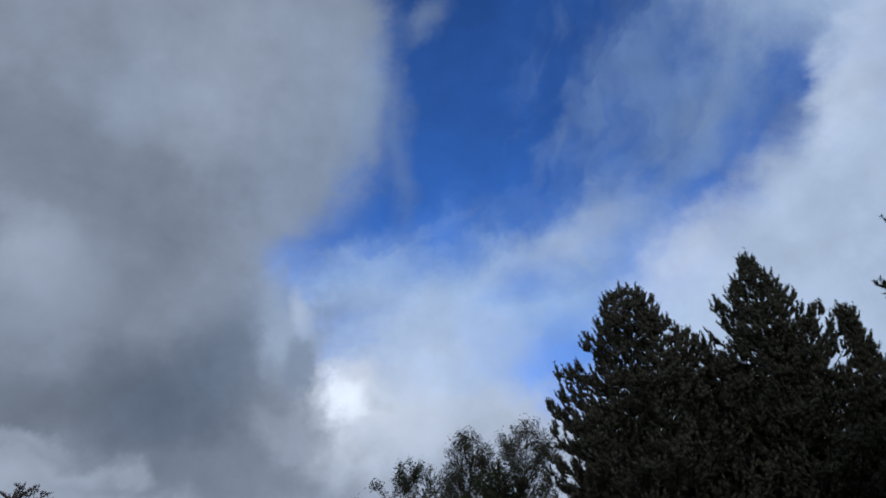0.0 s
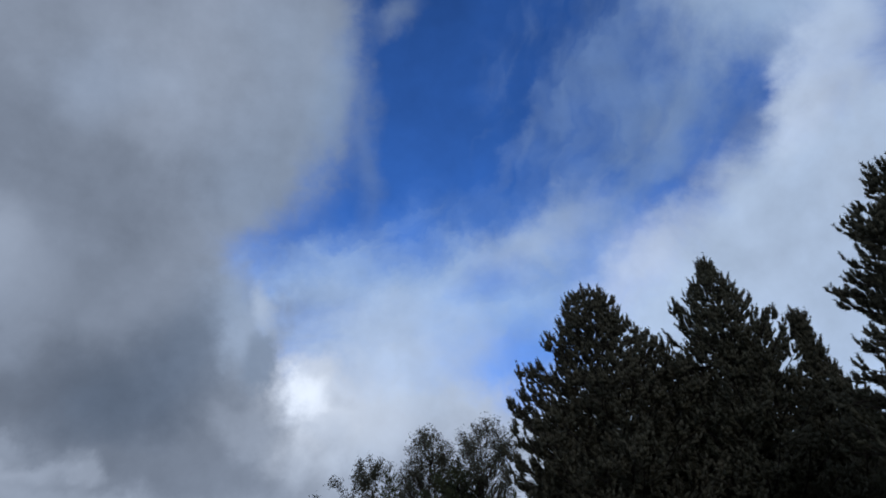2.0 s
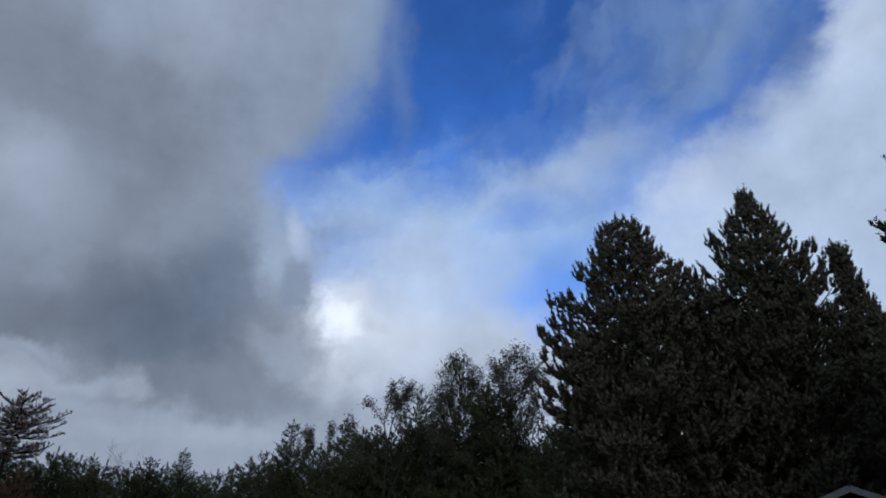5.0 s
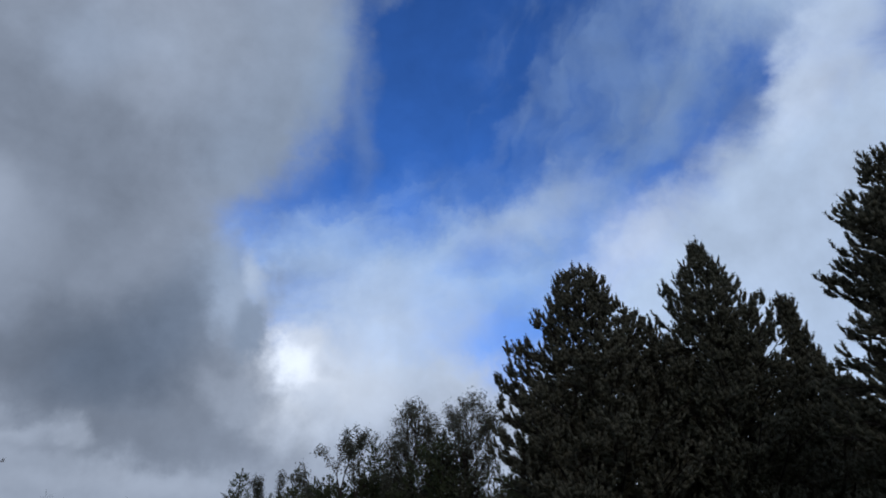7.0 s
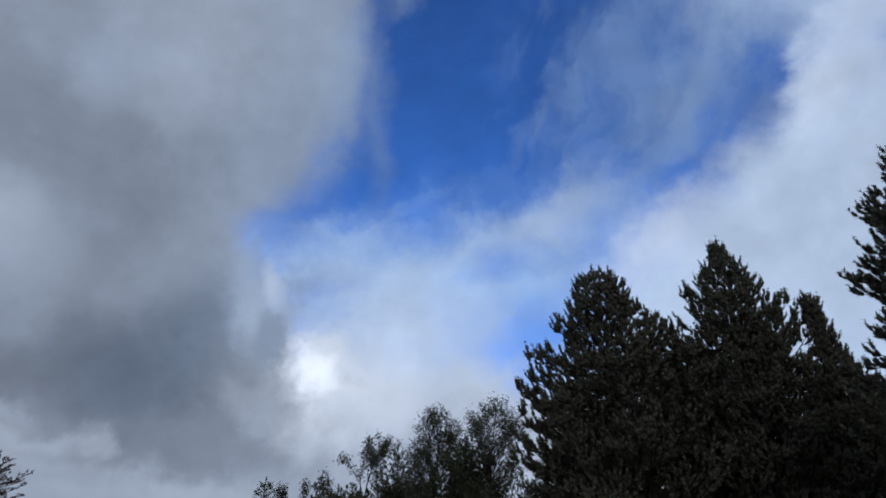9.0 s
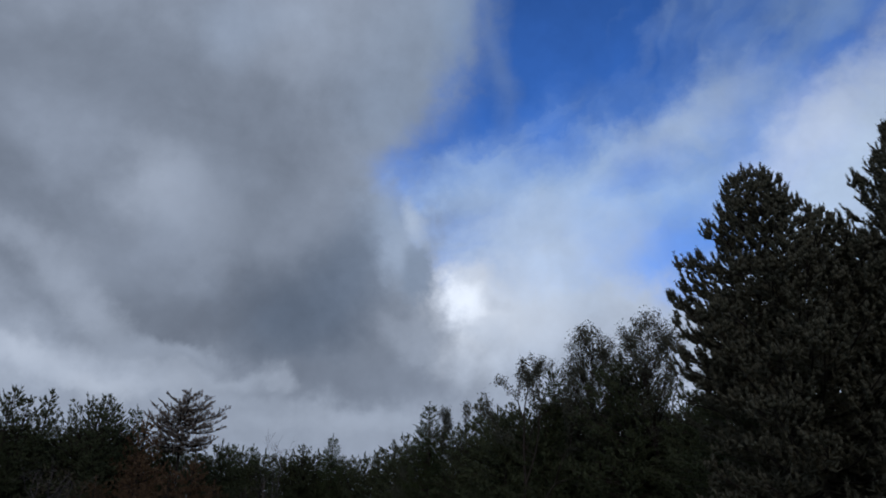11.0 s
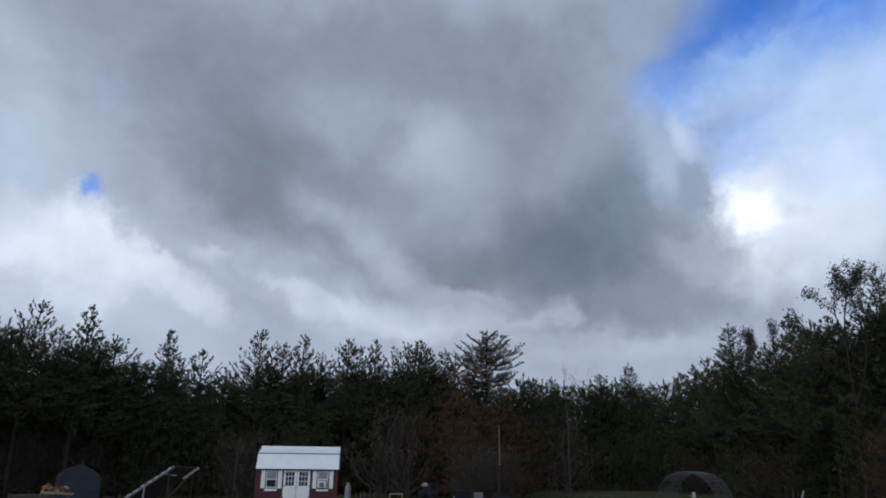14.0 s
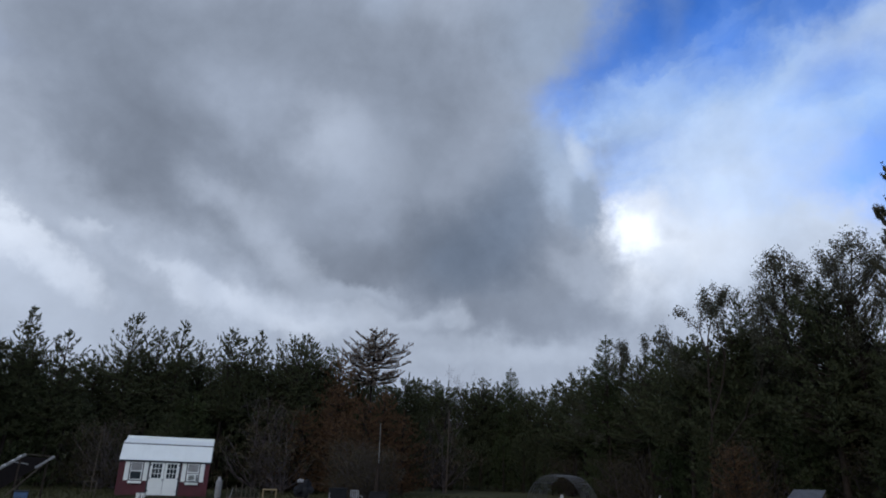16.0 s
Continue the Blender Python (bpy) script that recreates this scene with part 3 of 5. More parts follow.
def pine(name, seed, height, prof, label, mat, bark=None, whorl=0.45, per=6, low=0, high=45, start=0.1, uneven=0.25, skip=0.0, side=1.0, shoots=1.0,
         length=0.6, blades=46, blade=0.12, width=0.018, core=0.045, deep=4.0, hollow=4.0, up=1.1, trunk_r=0.17, sides=4, reach=0.35, sag=0.12, wander=0.012, loose=0.16, jitter=0.4, lean=0.0):
    """A pine: whorled limbs rising by low to high degrees from the foot of the crown to its top, side branches, and upturned foxtail shoots.
    prof: metres below the top to crown radius; hollow: metres below the top at which the inner needles begin."""
    rng = np.random.default_rng(seed)
    root = thing(name, Matrix(), label, "tree")
    bend = rng.normal(size=2) * wander * height
    ax = lambda z: np.array([bend[0] * math.sin(z / height * 3) + lean * (z / height) ** 4, bend[1] * math.sin(z / height * 2.3), z])
    trunk = [[(ax(z), trunk_r * (1 - z / height) ** 0.8 + 0.014) for z in np.linspace(0, height, 14)]]
    trunk[0][0] = (ax(0), trunk_r * 1.35)
    limbs, sp, s0, s1, sl, inner = [], [], [], [], [], []

    def shoot(p, d, k=1.0):
        sp.append(p)
        s0.append(d)
        s1.append(np.array([0, 0, up]) + 0.45 * unit(d) + rng.normal(size=3) * loose)
        sl.append(length * k * rng.uniform(0.65, 1.25))

    z, turn = height * start, 0.0
    while z < height - 0.25:
        h = height - z
        r = prof(h)
        frac = 1 - min(1.0, h / (height * (1 - start)))
        turn += rng.uniform(0.4, 1.3)
        for k in range(per):
            if rng.uniform() < skip:
                continue
            a = turn + k * 2 * np.pi / per + rng.normal() * 0.3
            ln = max(0.12, r * (1 + uneven * np.clip(rng.normal(), -1.7, 1.0)) - 0.75 * length)
            lift = math.tan(radians(low + (high - low) * frac ** 1.5 + rng.normal() * 6))
            hz = np.array([math.cos(a), math.sin(a), 0])
            rise = ln * lift + 0.4 * length
            o = ax(max(0.3, z - rise + rng.uniform(-jitter, jitter) * whorl))
            sway = unit(np.cross(hz, [0, 0, 1.0])) * rng.normal() * 0.10 * ln
            pos = np.array([o + hz * q * ln + np.array([0, 0, lift * ln * q * (0.55 + 0.45 * q) - sag * ln * math.sin(q * 3.1)]) + sway * q * q for q in np.linspace(0, 1, 6)])
            limbs.append([(pp, max(0.007, 0.026 * ln ** 0.8 * (1 - 0.82 * i / 5))) for i, pp in enumerate(pos)])
            at = lambda q: pos[min(4, int(q * 5))] * (1 - (q * 5 - min(4, int(q * 5)))) + pos[min(4, int(q * 5)) + 1] * (q * 5 - min(4, int(q * 5)))
            tip = unit(pos[-1] - pos[-2])
            sd = unit(np.cross(tip, [0, 0, 1.0]))
            for e in (-0.7, 0.0, 0.7):
                shoot(pos[-1], tip + e * sd + rng.normal(size=3) * 0.15, 1.1 if e == 0 else 0.85)
            for q in rng.uniform(reach, 0.97, int(ln * 3.2 * side + rng.uniform())):
                p = at(q)
                sg = rng.choice((-1, 1))
                d = unit(tip * 0.8 + sg * sd * rng.uniform(0.5, 1.2) + np.array([0, 0, rng.uniform(-0.05, 0.4)]))
                bl = rng.uniform(0.2, 0.5) * ln ** 0.6 * (1.25 - 0.7 * q)
                e = p + d * bl
                limbs.append([(p, 0.012), (e, 0.007)])
                shoot(e, d)
                for _ in range(int(shoots * 1.6 + rng.uniform())):
                    f = rng.uniform(0.15, 0.95)
                    shoot(p + d * bl * f, unit(d + sd * rng.normal() * 0.6), 0.8)
            if h > hollow:
                for q in rng.uniform(0.1, 0.8, int(ln * deep)):
                    inner.append(at(q) + rng.normal(size=3) * 0.15)
        z += whorl * rng.uniform(0.7, 1.3) * (1.7 if h > 8.5 else 1.0)
    for e in ((0, 0), (0.35, 0.1), (-0.2, 0.3), (-0.15, -0.33)):
        shoot(ax(height - length * (0.95 if e == (0, 0) else 1.15)), np.array([e[0], e[1], 1.0]), 1.0 if e == (0, 0) else 0.75)
    child("trunk", np_mesh("trunk", *joined(tubes(trunk, 8), tubes(limbs, sides)), bark or M_BARK), root)
    green = [brushes(rng, np.array(sp), np.array(s0), np.array(s1), np.array(sl), blades, blade, width, core)]
    if inner:
        inner = np.array(inner)
        green.append(needles(rng, inner, rng.normal(size=inner.shape) + np.array([0, 0, 1.0]), 9, 0.26, 0.05, 0.9, 0.2))
    child("crown", np_mesh("crown", *joined(*green), mat), root)
    return root


def forked(name, seed, height, label, leaf_mat, bark, trunk=0.4, depth=5, ratio=0.7, angle=34, wide=1.0, leaf=0.08, per=26, fluff=0.3, trunk_r=0.10, leafy=0.85, rise=0.35, twins=1, kids=(2, 3)):
    """A leaf tree that forks again and again: sinuous limbs, fine twigs, and leaves in loose clumps towards the tips."""
    rng = np.random.default_rng(seed)
    root = thing(name, Matrix(), label, "tree")
    paths, at = [], []

    def grow(p, d, ln, r, level):
        pts = [p]
        for k in range(4):
            d = unit(d + rng.normal(size=3) * 0.16 + np.array([0, 0, rise * 0.25]))
            pts.append(pts[-1] + d * ln / 4)
        paths.append([(pp, r * (1 - 0.35 * k / 4)) for k, pp in enumerate(pts)])
        if level >= depth - 2 and rng.uniform() < leafy:
            at.extend(pts[2:] if level >= depth - 1 else pts[3:])
        if level >= depth:
            return
        for k in range(int(rng.integers(kids[0], kids[1] + 1))):
            sd = unit(np.cross(d, unit(rng.normal(size=3))))
            a = radians(angle * (0.45 if k == 0 else 1.0) * rng.uniform(0.7, 1.3))
            grow(pts[-1] if k < 2 else pts[2], unit(d * math.cos(a) + sd * math.sin(a)), ln * ratio * rng.uniform(0.8, 1.15), r * (0.68 if k == 0 else 0.55), level + 1)

    for s in range(twins):
        grow(np.array([0.3 * s, 0.15 * s, 0.0]), unit(np.array([0.16 * s * rng.choice((-1, 1)), 0, 1.0])), trunk, 1.0, 0)
    pts = np.array([p for path in paths for p, _ in path])
    top = np.percentile(pts[:, 2], 99)
    crest = pts[pts[:, 2] > 0.7 * top].mean(axis=0) * np.array([1, 1, 0])
    fit = np.array([wide, wide, 1.0]) * 0.985 * height / top
    paths = [[((p - crest) * fit, max(0.006, trunk_r * r)) for p, r in path] for path in paths]
    thick = [q for q in paths if q[0][1] > 0.03]
    thin = [q[::2] for q in paths if q[0][1] <= 0.03]
    child("trunk", np_mesh("trunk", *joined(tubes(thick, 6), tubes(thin, 3)), bark), root)
    if at:
        child("crown", np_mesh("crown", *leaves(rng, (np.array(at) - crest) * fit, leaf, per, fluff), leaf_mat), root)
    return root


def at_az(az, dist, z=0.0, turn=0.0):
    """A pose on the ground in the direction az (degrees right of the heading)."""
    return pose(dist * math.sin(radians(az)), dist * math.cos(radians(az)), z, 0, 0, turn)


def top_z(el, dist):
    return EYE + dist * math.tan(radians(el))


# ---- ground ----
def make_ground():
    n = 110
    g = np.linspace(-1, 1, n)
    g = np.sign(g) * (np.abs(g) ** 3) * 2400
    xx, yy = np.meshgrid(g, g, indexing="ij")
    rr = np.hypot(xx, yy)
    zz = np.zeros_like(xx)
    for i in range(n):
        for j in range(n):
            zz[i, j] = 0.10 * noise.noise(Vector((xx[i, j] * 0.09, yy[i, j] * 0.09, 3.0))) * min(1.0, rr[i, j] / 30) - 0.03
    v = np.stack([xx, yy, zz], axis=-1).reshape(-1, 3)
    i = np.arange(n - 1)
    a = (i[:, None] * n + i[None, :]).ravel()
    ob = new("ground", np_mesh("ground", v, np.stack([a, a + n, a + n + 1, a + 1], axis=1), M_GRASS, True))
    tagged(ob, "rough autumn grass clearing, green and straw-brown", "ground", kind="structure")


make_ground()

# ---- trees: the near pines ----
P_LABEL = "tall dense red pine, dark green needle tufts"
near = dict(whorl=0.30, per=9, low=2, high=36, uneven=0.18, length=0.52, blades=31, blade=0.135, width=0.028, core=0.05, start=0.10, deep=5.0, hollow=3.1, sides=3, up=1.3)


def place(ob, az, dist, turn=0.0, scale=1.0):
    ob.matrix_world = at_az(az, dist, -0.05, turn) @ Matrix.Scale(scale, 4)
    return ob


place(pine("pine_tree", 11, top_z(29.0, 24), profile([(0, 0.45), (0.9, 1.1), (1.8, 1.5), (2.4, 2.05), (3.6, 2.75), (4.6, 3.3), (5.4, 3.4), (6.2, 3.7), (9, 3.8), (12, 3.6), (15, 3.0)]),
           P_LABEL, M_PINE, **{**near, "uneven": 0.14, "lean": -0.45}), 13.6, 24)
place(pine("pine_tree", 12, top_z(29.2, 25), profile([(0, 0.2), (0.9, 0.45), (1.3, 1.2), (2.2, 1.6), (3, 2.0), (5, 2.8), (8, 3.5), (12, 3.6), (15, 3.0)]),
           P_LABEL, M_PINE, **{**near, "uneven": 0.24}), 24.0, 25)
place(pine("pine_tree", 13, top_z(23.6, 25.5), profile([(0, 0.15), (0.9, 0.25), (1.8, 0.45), (3, 0.95), (4, 1.5), (8, 2.6), (12, 2.6)]),
           P_LABEL, M_PINE, **{**near, "hollow": 2.5}), 29.2, 25.5)
place(pine("pine_tree", 14, top_z(31.9, 18.5), profile([(0, 0.4), (0.4, 1.1), (1.2, 1.65), (2.1, 2.2), (2.75, 2.65), (3.4, 2.9), (3.9, 2.45), (4.5, 2.1), (5.0, 2.8), (5.4, 3.4), (7, 3.6), (12, 3.6), (15, 2.8)]),
           P_LABEL, M_PINE, **{**near, "low": -4, "high": 36, "whorl": 0.33, "per": 10, "uneven": 0.10, "side": 1.1, "sag": 0.05, "hollow": 4.9, "deep": 2.0, "length": 0.5}), 41.0, 18.5)

# ---- trees: templates for the edge of the wood ----
mid = dict(whorl=0.42, per=7, lift=10, twig=0.7, per_m=2.8, blades=8, blade=0.19, width=0.06, stem=0.34, up=1.3, spread=0.55, inner=2.5, start=0.36, core=0, sides=3, twigs=False)
edge = dict(whorl=0.31, per=6, low=8, high=52, jitter=0.8, uneven=0.30, length=0.29, blades=8, blade=0.12, width=0.048, core=0.042, deep=5.0, hollow=3.0, start=0.42, side=0.9, shoots=0.6, sides=3, sag=0.06, wander=0.012, up=0.7, loose=0.25)
JACK = profile([(0, 0.35), (0.6, 0.8), (1.4, 1.35), (3, 1.8), (4, 2.0), (7, 2.4), (9, 2.5), (14, 2.0)])
FAT = profile([(0, 0.4), (0.6, 1.0), (1.6, 1.8), (3, 2.2), (4, 2.4), (7, 2.8), (9, 2.8), (14, 2.2)])
SLIM = profile([(0, 0.2), (0.7, 0.6), (2, 1.0), (3, 1.2), (6, 1.6), (10, 2.0), (15, 2.3)])
J_LABEL = "dark green jack pine at the edge of the wood"
S_LABEL = "narrow pointed spruce at the edge of the wood"
coarse = dict(whorl=0.7, per=6, lift=8, twig=1.0, per_m=1.7, blades=7, blade=0.5, width=0.11, stem=0.6, up=0.5, start=0.05, core=0, twigs=False, limbed=False, uneven=0.25)
TEMPLATES = {
    "jack": pine("jack_pine", 21, 14.0, JACK, J_LABEL, M_PINE_FAR, skip=0.12, **edge),
    "jack2": pine("jack_pine", 22, 14.0, JACK, J_LABEL, M_PINE_FAR, skip=0.22, **{**edge, "uneven": 0.55}),
    "jack3": pine("jack_pine", 41, 14.0, SLIM, J_LABEL, M_PINE_FAR, skip=0.1, **edge),
    "fat": pine("jack_pine", 23, 14.0, FAT, J_LABEL, M_PINE_FAR, skip=0.06, **edge),
    "fat2": pine("jack_pine", 24, 14.0, FAT, J_LABEL, M_PINE_FAR, skip=0.15, **{**edge, "uneven": 0.5}),
    "spruce": conifer("spruce_tree", 25, 14.0, SLIM, S_LABEL, M_SPRUCE, uneven=0.2, **{**mid, "start": 0.06, "whorl": 0.36, "lift": 0, "up": 0.3}),
    "bulk": conifer("jack_pine", 44, 14.0, FAT, J_LABEL, M_PINE_FAR, uneven=0.4, skip=0.06, **{**mid, "per_m": 2.3, "blades": 8, "blade": 0.28, "width": 0.08, "stem": 0.4, "start": 0.4}),
    "fill": conifer("woodland_pine", 42, 14.0, FAT, "dense dark pine deep in the wood", M_PINE_FAR, **coarse),
    "fill2": conifer("woodland_spruce", 43, 14.0, JACK, "dense dark spruce deep in the wood", M_SPRUCE, **coarse),
    "brown": conifer("larch_tree", 26, 11.0, JACK, "rusty brown autumn larch among dark pines", M_BROWN, uneven=0.35, **{**mid, "start": 0.08, "per_m": 1.8}),
    "brown2": conifer("larch_tree", 27, 9.0, FAT, "rusty brown autumn conifer among dark pines", M_BROWN, uneven=0.35, **{**mid, "start": 0.06, "per_m": 1.5}),
    "dead": pine("thin_pine", 28, 16.0, profile([(0, 0.4), (0.5, 1.1), (1.0, 2.2), (1.6, 3.0), (2.6, 2.8), (3.6, 2.9), (4.8, 2.7), (5.6, 1.8), (6.2, 0.8), (16, 0.5)]),
                 "half-dead browning pine with upswept limbs", M_DEAD, whorl=0.32, per=6, low=4, high=30, jitter=1.0, uneven=0.34, skip=0.12, length=0.28, blades=12, blade=0.12, width=0.035, core=0.035,
                 deep=0.5, hollow=0.5, start=0.64, side=2.0, shoots=0.8, trunk_r=0.22, sides=4, sag=0.10, reach=0.3, up=0.6, loose=0.4),
    "birch": broadleaf("birch_tree", 31, 15.0, 2.1, 6.5, "open-crowned birch with thinning leaves", M_LEAF, M_BARK, clumps=115, leaf=0.07, per=200, fluff=0.28),
    "birch2": broadleaf("birch_tree", 38, 15.0, 2.05, 7.5, "open-crowned birch with thinning leaves", M_LEAF, M_BARK, clumps=100, leaf=0.066, per=170, fluff=0.30, twiggy=8),
    "aspen": forked("aspen_tree", 37, 15.0, "slender open aspen with leaf clumps at its tips", M_LEAF, M_BARK, trunk=1.15, depth=4, ratio=0.66, angle=32, wide=0.95, per=40, leaf=0.085, fluff=0.17, trunk_r=0.12, leafy=0.9),
    "bare": forked("bare_tree", 33, 11.0, "bare grey-twigged leafless tree", M_LEAF, M_TWIG, trunk=0.7, depth=6, leafy=0.0),
    "shrub": broadleaf("shrub", 34, 4.0, 1.7, 0.2, "dusky autumn shrub at the wood's edge", M_SHRUB, M_TWIG, clumps=55, leaf=0.055, per=110, fluff=0.5, stems=3, trunk_r=0.04),
    "greyshrub": broadleaf("shrub", 35, 5.0, 2.0, 0.4, "leafless grey shrub at the wood's edge", M_SHRUB, M_TWIG, clumps=45, stems=3, trunk_r=0.04, leafy=0.2, twiggy=7),
}
HEIGHTS = {"bulk": 14, "jack": 14, "jack2": 14, "jack3": 14, "fat": 14, "fat2": 14, "spruce": 14, "fill": 14, "fill2": 14, "brown": 11, "brown2": 9, "dead": 16,
           "birch": 15, "birch2": 15, "aspen": 15, "bare": 11, "shrub": 4, "greyshrub": 5}
USED = set()


def plant(kind, az, dist, height, turn=0.0, wide=1.0):
    s = height / HEIGHTS[kind]
    m = at_az(az, dist, -0.05, turn)
    ob = TEMPLATES[kind]
    if kind in USED:
        ob = copy_thing(ob, m)
    USED.add(kind)
    ob.matrix_basis = m @ Matrix.Diagonal((s * wide, s * wide, s, 1))
    return ob


# the skyline: kind, direction, height of the top over the horizon in degrees, distance
SKYLINE_WEST = (
    ("fat", -75.5, 11.0, 52), ("jack2", -71.7, 11.6, 52), ("jack3", -68.3, 11.7, 53), ("fat2", -66.4, 9.6, 55), ("fat", -70.2, 9.8, 54),
    ("jack3", -62.6, 10.4, 56), ("jack2", -59.9, 9.0, 57), ("fat", -61.6, 8.4, 58), ("jack2", -55.2, 10.9, 60), ("jack", -53.6, 9.8, 62), ("jack3", -51.8, 10.7, 61),
    ("fat2", -50.2, 9.3, 64), ("jack", -48.2, 10.5, 62), ("jack2", -47.0, 9.9, 63), ("jack3", -45.6, 10.5, 63), ("fat2", -43.0, 10.3, 64), ("jack", -41.7, 10.5, 65),
    ("spruce", -39.7, 9.6, 66), ("fat", -42.3, 9.6, 63), ("fat2", -41.0, 9.8, 66), ("brown", -38.5, 9.0, 64),
)
SKYLINE_NORTH = (
    ("dead", -36.0, 11.40, 66), ("jack", -32.2, 7.45, 92), ("spruce", -30.6, 7.35, 95), ("bare", -28.8, 8.25, 88), ("fat", -26.7, 7.65, 96),
    ("spruce", -24.3, 8.25, 95), ("fat2", -22.6, 6.95, 95), ("fat", -20.4, 7.35, 88), ("jack2", -18.1, 8.70, 78), ("spruce", -16.25, 11.00, 70),
    ("aspen", -14.4, 10.70, 68), ("jack3", -11.8, 11.60, 62), ("jack2", -13.0, 9.60, 64), ("aspen", -7.6, 14.80, 50), ("spruce", -5.6, 13.90, 52), ("birch", -2.5, 17.60, 47),
    ("birch2", 2.0, 18.30, 46), ("jack2", 0.2, 14.30, 48), ("jack", -9.2, 11.20, 56), ("fat2", 4.4, 11.00, 52), ("jack", 6.4, 12.00, 54), ("fat", 2.8, 10.00, 49), ("fat", -3.8, 10.50, 50),
)
# broad pines that close the ranks behind those, and behind the near pines
RANKS = (
    (-73.6, 10.80, 55), (-67.4, 10.40, 55), (-64.6, 8.90, 57), (-57.6, 8.20, 61), (-54.4, 9.40, 63), (-50.6, 9.40, 65), (-46.8, 9.20, 66), (-44.2, 9.30, 66), (-41.4, 9.00, 68), (-39.6, 8.00, 69),
    (-37.2, 7.40, 70), (-35.0, 7.00, 72), (-33.0, 7.65, 74), (-34.0, 6.30, 86), (-29.6, 6.75, 92), (-26.6, 6.65, 97), (-23.4, 6.45, 96), (-21.6, 6.65, 91), (-31.4, 6.85, 95), (-28.0, 6.65, 98), (-25.4, 6.85, 99), (-19.2, 8.05, 82), (-16.9, 8.60, 74), (-13.8, 9.40, 68), (-10.4, 10.80, 60),
    (-8.6, 10.60, 56), (-5.4, 11.20, 56), (-1.0, 11.00, 52), (3.6, 10.00, 50), (-6.4, 11.60, 51), (-10.2, 10.60, 55), (-4.6, 11.40, 53), (0.2, 14.60, 45), (2.6, 10.60, 49), (5.2, 10.80, 44), (8.6, 14.00, 36), (10.0, 17.00, 34), (17.6, 18.00, 35), (21.0, 19.50, 36), (28.0, 16.50, 36), (33.0, 14.50, 36), (37.5, 15.50, 34),
)
rng_turn = random.Random(5)
for az, el, dist in RANKS:
    el += 0.35 if -32 < az < -20 else -0.9 if az < -38 else 0.0
    plant("bulk", az, dist, top_z(el, dist), rng_turn.uniform(0, 360), 1.15)
for kind, az, el, dist in SKYLINE_WEST + SKYLINE_NORTH:
    plant(kind, az, dist, top_z(el, dist) * 1.02, rng_turn.uniform(0, 360), rng_turn.uniform(0.88, 1.08) if "jack" in kind or "fat" in kind else 1.0)

# brown and bare growth before the dark wood
for kind, az, el, dist in (("brown2", -41.6, 4.6, 58), ("brown", -39.4, 6.6, 60), ("brown2", -36.6, 5.6, 58), ("brown", -34.6, 6.4, 60), ("brown2", -33.2, 4.6, 60),
                           ("greyshrub", -44.6, 5.2, 58), ("greyshrub", -43.0, 3.6, 56), ("greyshrub", -30.0, 4.4, 74), ("shrub", -37.6, 2.4, 54), ("brown2", -7.0, 3.0, 40), ("shrub", -35.6, 1.9, 50), ("shrub", -37.0, 1.4, 51), ("greyshrub", -34.6, 1.7, 52), ("greyshrub", -36.2, 2.0, 53), ("brown2", -38.2, 4.2, 56), ("shrub", -56.0, 3.0, 54)):
    plant(kind, az, dist, top_z(el, dist), rng_turn.uniform(0, 360), 1.15)

# trees that fill the wood behind and below the skyline
rng_fill = random.Random(8)
for i in range(90):
    az = -86 + i * 1.42
    near_d = np.interp(az, [-84, -60, -40, -30, -24, -16, -8, 0, 26], [54, 62, 68, 96, 100, 76, 58, 52, 44])
    near_el = np.interp(az, [-84, -72, -60, -40, -34, -22, -16, -8, 0, 6, 30], [9.2, 9.2, 7.4, 7.9, 6.3, 5.9, 7.4, 9.2, 9.6, 10.0, 12])
    dist = near_d + rng_fill.uniform(2, 12)
    if -49.6 < az < -47.8:
        continue
    plant(rng_fill.choice(("fill", "fill2", "fill")), az + rng_fill.uniform(-0.4, 0.4), dist, top_z(near_el * rng_fill.uniform(0.84, 1.0), dist), rng_fill.uniform(0, 360), 1.25)
for i in range(56):
    az = -84 + i * 1.9
    near_d = np.interp(az, [-84, -60, -40, -30, -24, -16, -8, 0, 26], [50, 57, 62, 86, 92, 68, 50, 44, 34])
    kind = rng_fill.choice(("fill", "fill2", "fill", "shrub"))
    h = rng_fill.uniform(5.5, 8.5) if kind != "shrub" else rng_fill.uniform(3.5, 5.0)
    plant(kind, az + rng_fill.uniform(-0.5, 0.5), near_d + rng_fill.uniform(-1, 3), h, rng_fill.uniform(0, 360), 1.3)


# the wood farther in, seen only through gaps
def make_far_wood():
    g = np.random.default_rng(23)
    n = 8000
    az = np.radians(g.uniform(-100, 60, n))
    d = g.uniform(120, 150, n)
    top = 9.0 + 2.5 * np.sin(az * 40) + 1.5 * np.sin(az * 97 + 1)
    at = np.stack([d * np.sin(az), d * np.cos(az), top * g.uniform(-0.05, 1, n)], axis=1)
    way = np.concatenate([g.normal(size=(n, 2)) * 0.5, np.ones((n, 1))], axis=1)
    tagged(new("far_wood", np_mesh("far_wood", *cores(g, at, way, 1.15, 2.2), M_PINE_FAR)), "dark dense pine wood in the distance", "trees", kind="stuff")


make_far_wood()

# ---- the shed ----
def facing(az, dist, turn=0.0, z=0.0):
    """A pose on the ground with +y away from the camera's stand and +x to its right."""
    return at_az(az, dist, z, -az + turn)


